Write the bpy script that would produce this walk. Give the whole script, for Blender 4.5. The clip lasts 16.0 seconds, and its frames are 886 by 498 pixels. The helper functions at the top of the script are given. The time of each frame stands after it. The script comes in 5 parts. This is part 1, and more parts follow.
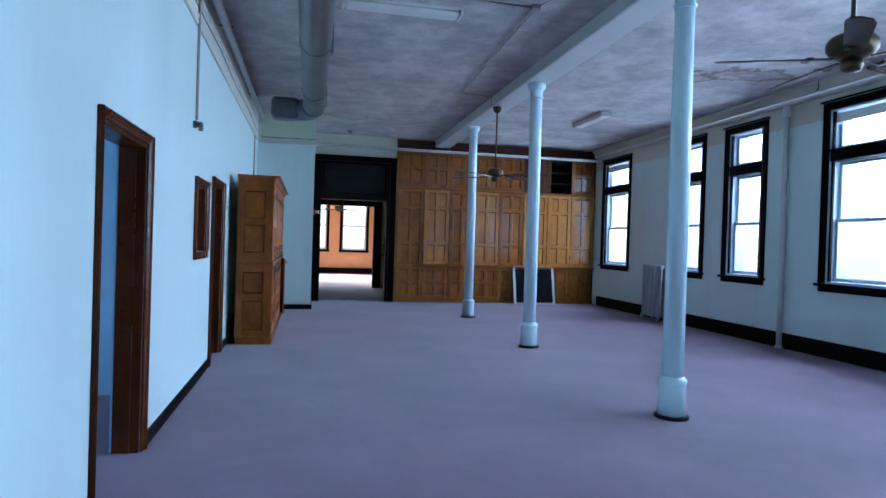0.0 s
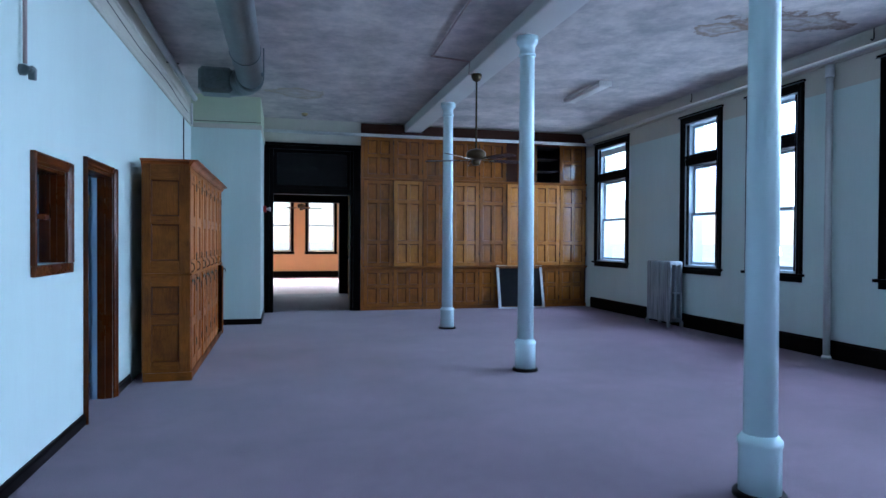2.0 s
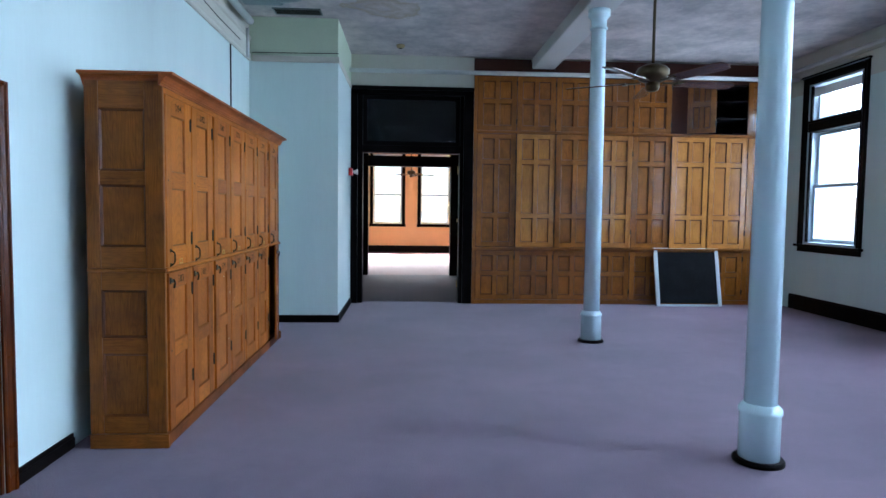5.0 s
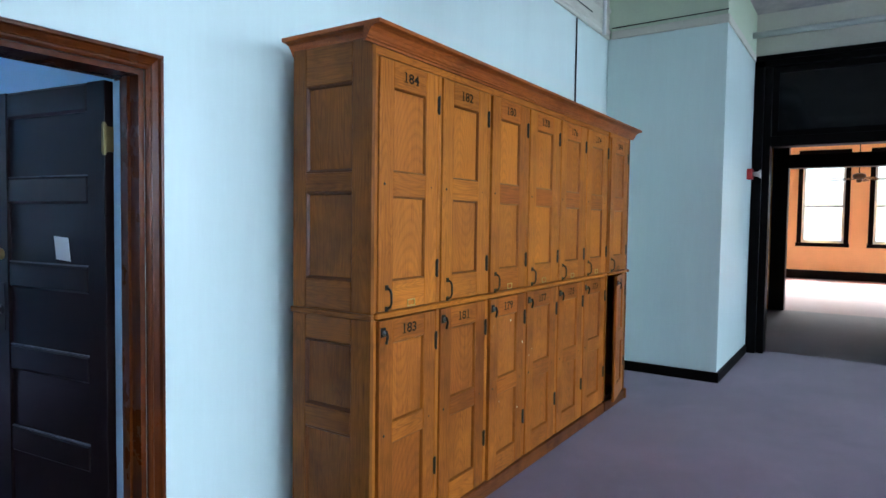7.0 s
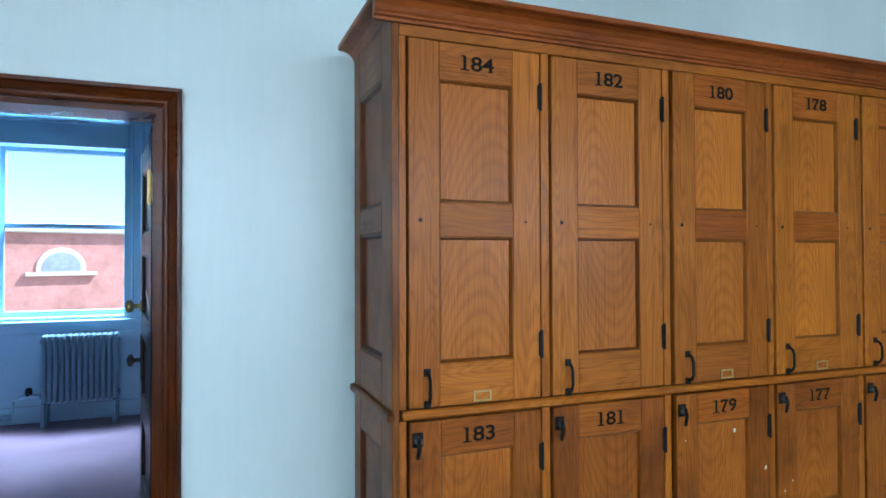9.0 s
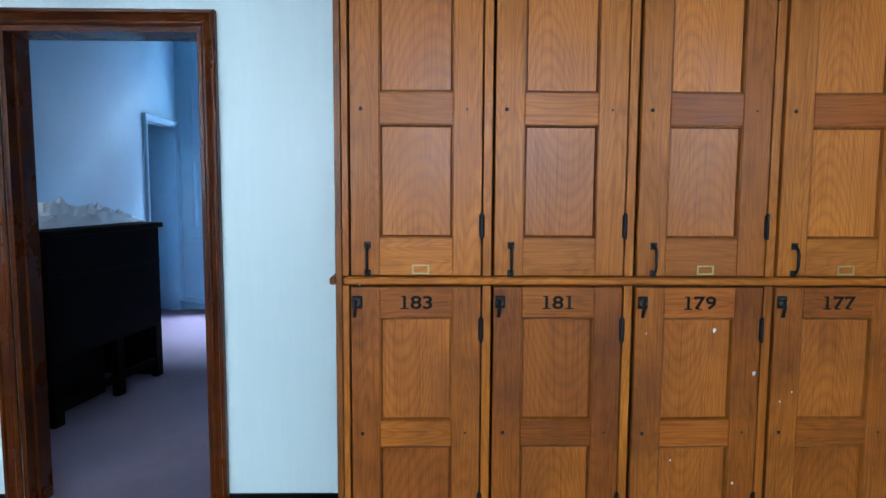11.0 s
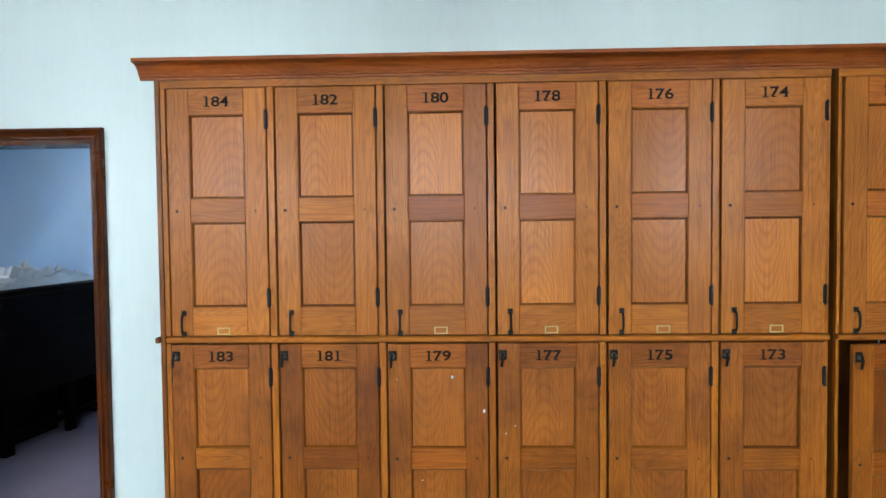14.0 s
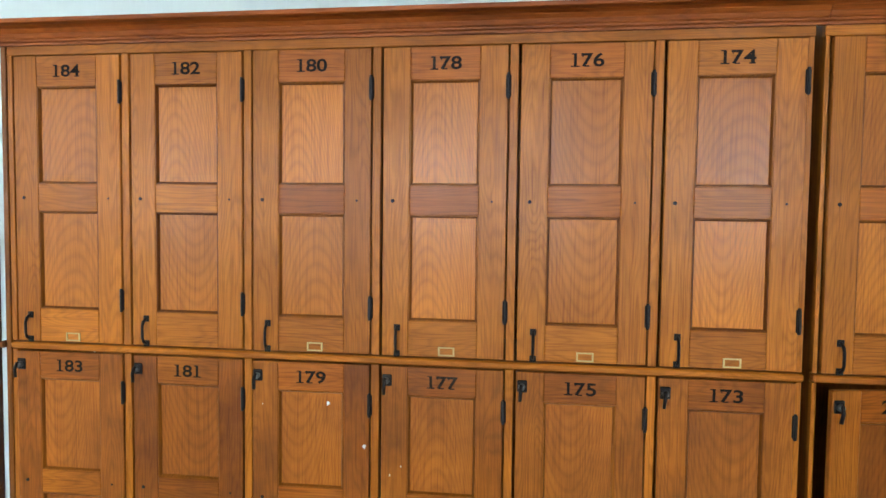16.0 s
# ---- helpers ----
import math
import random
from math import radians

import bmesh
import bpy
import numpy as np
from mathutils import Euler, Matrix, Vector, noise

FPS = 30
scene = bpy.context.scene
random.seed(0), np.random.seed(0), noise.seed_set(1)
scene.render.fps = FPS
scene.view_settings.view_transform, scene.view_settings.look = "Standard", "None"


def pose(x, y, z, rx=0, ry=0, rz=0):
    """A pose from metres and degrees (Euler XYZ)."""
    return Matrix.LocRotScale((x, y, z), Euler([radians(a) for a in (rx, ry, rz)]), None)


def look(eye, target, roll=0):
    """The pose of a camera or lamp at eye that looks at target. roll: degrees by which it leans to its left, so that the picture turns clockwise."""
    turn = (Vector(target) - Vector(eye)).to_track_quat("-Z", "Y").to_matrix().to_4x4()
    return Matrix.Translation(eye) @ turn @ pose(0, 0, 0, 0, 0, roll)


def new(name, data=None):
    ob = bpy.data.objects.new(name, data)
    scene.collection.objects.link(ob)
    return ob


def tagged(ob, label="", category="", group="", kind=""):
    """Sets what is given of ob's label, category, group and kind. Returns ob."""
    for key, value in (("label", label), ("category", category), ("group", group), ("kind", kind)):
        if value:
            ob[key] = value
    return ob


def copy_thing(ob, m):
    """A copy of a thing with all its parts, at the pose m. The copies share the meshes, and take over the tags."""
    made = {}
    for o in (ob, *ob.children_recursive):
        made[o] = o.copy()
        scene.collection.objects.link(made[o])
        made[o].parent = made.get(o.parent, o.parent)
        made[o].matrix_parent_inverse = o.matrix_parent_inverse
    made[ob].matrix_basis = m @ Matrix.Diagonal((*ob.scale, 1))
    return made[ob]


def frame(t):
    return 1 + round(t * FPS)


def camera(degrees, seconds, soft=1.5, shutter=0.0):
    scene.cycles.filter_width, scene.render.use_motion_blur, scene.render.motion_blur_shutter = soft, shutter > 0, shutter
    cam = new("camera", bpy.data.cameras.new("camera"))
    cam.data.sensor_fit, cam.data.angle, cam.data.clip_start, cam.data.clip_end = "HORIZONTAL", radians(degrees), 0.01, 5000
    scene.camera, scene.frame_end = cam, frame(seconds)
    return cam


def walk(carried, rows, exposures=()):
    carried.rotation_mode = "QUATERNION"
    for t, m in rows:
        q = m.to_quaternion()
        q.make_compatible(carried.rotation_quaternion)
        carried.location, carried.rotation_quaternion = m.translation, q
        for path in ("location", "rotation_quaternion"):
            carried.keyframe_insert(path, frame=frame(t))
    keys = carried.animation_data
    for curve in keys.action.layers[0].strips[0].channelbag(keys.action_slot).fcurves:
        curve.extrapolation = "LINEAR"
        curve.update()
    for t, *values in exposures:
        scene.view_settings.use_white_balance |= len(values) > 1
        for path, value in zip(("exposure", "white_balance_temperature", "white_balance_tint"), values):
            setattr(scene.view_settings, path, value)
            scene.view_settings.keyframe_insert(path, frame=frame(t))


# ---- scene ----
cam = camera(70.5, 16.0)
PATH = [
    (0, (-0.313, -2.633, 1.483), (0.106, -0.678, 1.464), 1.8),
    (0.5, (-0.201, -2.159, 1.481), (0.274, -0.216, 1.503), 1.8),
    (1, (-0.044, -1.721, 1.451), (0.476, 0.21, 1.486), -1.6),
    (1.5, (0.062, -1.21, 1.495), (0.515, 0.738, 1.485), 0.6),
    (2, (0.156, -0.735, 1.489), (0.649, 1.203, 1.465), 0.3),
    (2.5, (0.262, -0.218, 1.45), (0.686, 1.736, 1.42), 0.5),
    (3, (0.305, 0.321, 1.487), (0.69, 2.284, 1.446), 1.3),
    (3.2, (0.351, 0.502, 1.497), (0.703, 2.471, 1.492), -0.3),
    (5.3, (0.75, 2.733, 1.514), (0.767, 4.727, 1.366), 1.8),
    (5.5, (0.77, 2.957, 1.513), (0.7, 4.949, 1.351), 2.2),
    (6, (0.844, 3.484, 1.486), (0.372, 5.424, 1.373), -0.1),
    (6.5, (0.903, 3.925, 1.515), (-0.015, 5.696, 1.383), 0.1),
    (7, (0.895, 4.371, 1.536), (-0.216, 6.031, 1.446), 0.8),
    (7.5, (0.936, 4.747, 1.54), (-0.473, 6.164, 1.447), 0.5),
    (8, (0.967, 5.166, 1.515), (-0.596, 6.413, 1.464), 0.5),
    (8.5, (0.937, 5.543, 1.57), (-0.744, 6.628, 1.579), -0.8),
    (9, (0.923, 5.86, 1.577), (-0.943, 6.581, 1.607), -0.2),
    (9.5, (0.883, 6.144, 1.522), (-1.031, 6.724, 1.504), -0.5),
    (10, (0.885, 6.382, 1.474), (-1.078, 6.75, 1.372), -1.8),
    (10.2, (0.927, 6.463, 1.42), (-1.056, 6.713, 1.262), -1.5),
    (12.3, (1.856, 7.017, 1.486), (-0.135, 6.947, 1.316), 1.2),
    (12.5, (1.9, 7.086, 1.508), (-0.091, 7.028, 1.326), 0.9),
    (13, (1.917, 7.241, 1.559), (-0.081, 7.206, 1.49), -0.8),
    (13.5, (1.903, 7.474, 1.601), (-0.096, 7.472, 1.522), 1.0),
    (14, (1.902, 7.711, 1.613), (-0.096, 7.644, 1.541), -0.6),
    (14.5, (1.86, 7.956, 1.604), (-0.136, 7.859, 1.503), 0.2),
    (15, (1.728, 8.099, 1.59), (-0.264, 7.976, 1.458), -0.5),
    (15.5, (1.556, 8.247, 1.633), (-0.436, 8.077, 1.557), 0.7),
    (16, (1.36, 8.355, 1.628), (-0.62, 8.094, 1.533), 0.7),
]
walk(cam, [(t, look(eye, target, roll)) for t, eye, target, roll in PATH], exposures=[(0.0, 0.75, 4720, 10), (2.0, 0.62, 4820, 10), (3.2, 0.68, 4950, 10), (5.5, 1.00, 5200, 9), (7.0, 1.02, 5420, 8), (9.0, 0.70, 5500, 7), (10.2, 0.58, 5380, 7), (12.5, 1.08, 5950, 10), (14.0, 1.08, 6380, 10), (16.0, 1.20, 6460, 10)])

# ---- world, sun, window light ----
world = bpy.data.worlds.new("sky")
scene.world = world
world.use_nodes = True
wn = world.node_tree.nodes
sky = wn.new("ShaderNodeTexSky")
sky.sky_type = "NISHITA"
sky.sun_disc = False
sky.sun_elevation, sky.sun_rotation = radians(48), radians(14)
wn["Background"].inputs[1].default_value = 0.15
world.node_tree.links.new(sky.outputs[0], wn["Background"].inputs[0])

sun_lamp = new("sun", bpy.data.lights.new("sun", "SUN"))
sun_lamp.data.energy, sun_lamp.data.angle, sun_lamp.data.color = 5.0, radians(0.5), (1.0, 0.95, 0.88)
sun_lamp.matrix_world = look((0, 0, 0), (-0.26, -1.0, -1.12))


def window_light(name, eye, target, width, height, watts, color=(0.84, 0.92, 1.0), spread=180.0):
    """Daylight that enters through one window's opening."""
    lamp = bpy.data.lights.new(name, "AREA")
    lamp.shape, lamp.size, lamp.size_y, lamp.energy, lamp.color = "RECTANGLE", width, height, watts, color
    lamp.spread = radians(spread)
    ob = new(name, lamp)
    ob.matrix_world = look(eye, target)
    return ob


# ---- materials ----
def nodes_of(name):
    m = bpy.data.materials.new(name)
    m.use_nodes = True
    nt = m.node_tree
    return m, nt, nt.nodes["Principled BSDF"]


def node(nt, kind, **values):
    n = nt.nodes.new("ShaderNode" + kind)
    for key, value in values.items():
        n.inputs[key].default_value = value
    return n


def ramp(nt, source, stops):
    r = nt.nodes.new("ShaderNodeValToRGB")
    while len(r.color_ramp.elements) < len(stops):
        r.color_ramp.elements.new(0.5)
    for e, (p, c) in zip(r.color_ramp.elements, stops):
        e.position, e.color = p, (*c, 1) if len(c) == 3 else c
    nt.links.new(source, r.inputs[0])
    return r


def mix(nt, how, factor, a, b):
    m = nt.nodes.new("ShaderNodeMix")
    m.data_type, m.blend_type = "RGBA", how
    for socket, value in ((m.inputs[0], factor), (m.inputs[6], a), (m.inputs[7], b)):
        if isinstance(value, bpy.types.NodeSocket):
            nt.links.new(value, socket)
        elif isinstance(value, (int, float)):
            socket.default_value = value
        else:
            socket.default_value = (*value, 1)
    return m.outputs[2]


def tint(c, k):
    return tuple(max(0.0, min(1.0, v * k)) for v in c)


def coords(nt, stretch=(1, 1, 1), shift=True):
    tc = nt.nodes.new("ShaderNodeTexCoord")
    mp = nt.nodes.new("ShaderNodeMapping")
    mp.inputs["Scale"].default_value = stretch
    nt.links.new(tc.outputs["Object"], mp.inputs[0])
    if shift:
        info = nt.nodes.new("ShaderNodeObjectInfo")
        mul = nt.nodes.new("ShaderNodeVectorMath")
        mul.operation = "MULTIPLY"
        mul.inputs[1].default_value = (37, 53, 71)
        cb = nt.nodes.new("ShaderNodeCombineXYZ")
        for k in range(3):
            nt.links.new(info.outputs["Random"], cb.inputs[k])
        nt.links.new(cb.outputs[0], mul.inputs[0])
        nt.links.new(mul.outputs[0], mp.inputs["Location"])
    return mp.outputs[0]


def bump(nt, bsdf, height, strength, distance=0.002):
    b = nt.nodes.new("ShaderNodeBump")
    b.inputs["Strength"].default_value, b.inputs["Distance"].default_value = strength, distance
    nt.links.new(height, b.inputs["Height"])
    nt.links.new(b.outputs[0], bsdf.inputs["Normal"])


def plain(name, color, rough=0.5, metal=0.0, wide=3.0, fine=60.0, amount=0.12, relief=0.15, depth=0.002, coat=0.0, stretch=(1, 1, 1), shift=True, shine=0.5):
    """Paint, metal, plaster or cloth: one colour that varies at two scales, with fine relief."""
    m, nt, bsdf = nodes_of(name)
    p = coords(nt, stretch, shift)
    n1 = node(nt, "TexNoise", Scale=wide, Detail=5.0, Roughness=0.6)
    n2 = node(nt, "TexNoise", Scale=fine, Detail=3.0, Roughness=0.6)
    for n in (n1, n2):
        nt.links.new(p, n.inputs["Vector"])
    r1 = ramp(nt, n1.outputs["Fac"], [(0.3, tint(color, 1 - amount)), (0.7, tint(color, 1 + amount))])
    r2 = ramp(nt, n2.outputs["Fac"], [(0.3, (1 - amount * 0.7,) * 3), (0.7, (1, 1, 1))])
    nt.links.new(mix(nt, "MULTIPLY", 1.0, r1.outputs[0], r2.outputs[0]), bsdf.inputs["Base Color"])
    rr = node(nt, "MapRange")
    rr.inputs["To Min"].default_value, rr.inputs["To Max"].default_value = max(0.03, rough * 0.8), min(1.0, rough * 1.2)
    nt.links.new(n1.outputs["Fac"], rr.inputs["Value"])
    nt.links.new(rr.outputs[0], bsdf.inputs["Roughness"])
    bsdf.inputs["Metallic"].default_value = metal
    bsdf.inputs["Specular IOR Level"].default_value = shine
    bsdf.inputs["Coat Weight"].default_value = coat
    bsdf.inputs["Coat Roughness"].default_value = 0.15
    if relief:
        bump(nt, bsdf, n2.outputs["Fac"], relief, depth)
    return m


def wood(name, dark, light, along="z", rough=0.42, coat=0.2, figure=1.0, spread=0.34, stain=0.42, lines=0.80, shine=0.22, arch=0.0, film=0.2):
    """Varnished plain-sawn timber: cathedral figure, pores, tone from board to board, rubbed and dirtied spots."""
    m, nt, bsdf = nodes_of(name)
    s = {"x": (1.0, 7, 7), "y": (7, 1.0, 7), "z": (7, 7, 1.0)}[along]
    f = {"x": (4, 230, 230), "y": (230, 4, 230), "z": (230, 230, 4)}[along]
    p = coords(nt, s)
    broad = node(nt, "TexNoise", Scale=0.75 * figure, Detail=2.5, Roughness=0.5)
    nt.links.new(p, broad.inputs["Vector"])
    rings = nt.nodes.new("ShaderNodeMath")
    rings.operation = "MULTIPLY"
    rings.inputs[1].default_value = 230.0
    nt.links.new(broad.outputs["Fac"], rings.inputs[0])
    sine = nt.nodes.new("ShaderNodeMath")
    sine.operation = "SINE"
    nt.links.new(rings.outputs[0], sine.inputs[0])
    if arch:
        # cathedral figure: nested arches about the middle of a panel, pushed about by the noise
        tc = nt.nodes.new("ShaderNodeTexCoord")
        sep = nt.nodes.new("ShaderNodeSeparateXYZ")
        nt.links.new(tc.outputs["Object"], sep.inputs[0])
        who = nt.nodes.new("ShaderNodeObjectInfo")

        def calc(how, a, b, c=None):
            n = nt.nodes.new("ShaderNodeMath")
            n.operation = how
            for socket, value in zip(n.inputs, (a, b, c)):
                if isinstance(value, bpy.types.NodeSocket):
                    nt.links.new(value, socket)
                elif value is not None:
                    socket.default_value = value
            return n.outputs[0]
        off = calc("MULTIPLY_ADD", who.outputs["Random"], 0.12, arch - 0.06)
        side = calc("ADD", sep.outputs["Y"], off)
        flip = calc("SIGN", calc("SINE", calc("MULTIPLY", who.outputs["Random"], 91.0), 0.0), 0.0)
        steep = calc("MULTIPLY_ADD", who.outputs["Random"], 16.0, 8.0)
        bend = calc("MULTIPLY", calc("MULTIPLY", side, side), steep)
        total = calc("MULTIPLY_ADD", calc("MULTIPLY", sep.outputs["Z"], flip), 0.8, bend)
        sway = node(nt, "TexNoise", Scale=0.42, Detail=1.0, Roughness=0.4)
        nt.links.new(p, sway.inputs["Vector"])
        total = calc("MULTIPLY_ADD", sway.outputs["Fac"], 0.42, total)
        nt.links.new(calc("MULTIPLY", total, 135.0), sine.inputs[0])
    half = node(nt, "MapRange")
    half.inputs["From Min"].default_value = -1.0
    nt.links.new(sine.outputs[0], half.inputs["Value"])
    pores = node(nt, "TexNoise", Scale=1.0, Detail=3.0, Roughness=0.7)
    nt.links.new(coords(nt, f), pores.inputs["Vector"])
    base = ramp(nt, half.outputs[0], [(0.0, tint(light, lines)), (0.35, tint(light, lines * 0.2 + 0.78)), (1.0, light)])
    pore = ramp(nt, pores.outputs["Fac"], [(0.34, (0.50, 0.42, 0.35)), (0.54, (1, 1, 1))])
    c = mix(nt, "MULTIPLY", 0.75, base.outputs[0], pore.outputs[0])
    info = nt.nodes.new("ShaderNodeObjectInfo")
    tone = ramp(nt, info.outputs["Random"], [(0.0, (1 - spread, 1 - spread * 1.25, 1 - spread * 1.4)), (0.55, (1, 1, 1)), (1.0, (1 + spread * 0.5, 1 + spread * 0.45, 1 + spread * 0.3))])
    c = mix(nt, "MULTIPLY", 1.0, c, tone.outputs[0])
    spots = node(nt, "TexNoise", Scale=2.3, Detail=6.0, Roughness=0.65)
    nt.links.new(coords(nt), spots.inputs["Vector"])
    worn = ramp(nt, spots.outputs["Fac"], [(0.42, (0, 0, 0)), (0.68, (1, 1, 1))])
    k = nt.nodes.new("ShaderNodeMath")
    k.operation = "MULTIPLY"
    k.inputs[1].default_value = stain
    nt.links.new(worn.outputs[0], k.inputs[0])
    c = mix(nt, "MIX", k.outputs[0], c, dark)
    nt.links.new(c, bsdf.inputs["Base Color"])
    rr = node(nt, "MapRange")
    rr.inputs["To Min"].default_value, rr.inputs["To Max"].default_value = rough * 0.75, rough * 1.4
    nt.links.new(spots.outputs["Fac"], rr.inputs["Value"])
    nt.links.new(rr.outputs[0], bsdf.inputs["Roughness"])
    bsdf.inputs["Coat Weight"].default_value = coat
    bsdf.inputs["Coat Roughness"].default_value = film
    bsdf.inputs["Specular IOR Level"].default_value = shine
    bump(nt, bsdf, pores.outputs["Fac"], 0.2, 0.001)
    return m


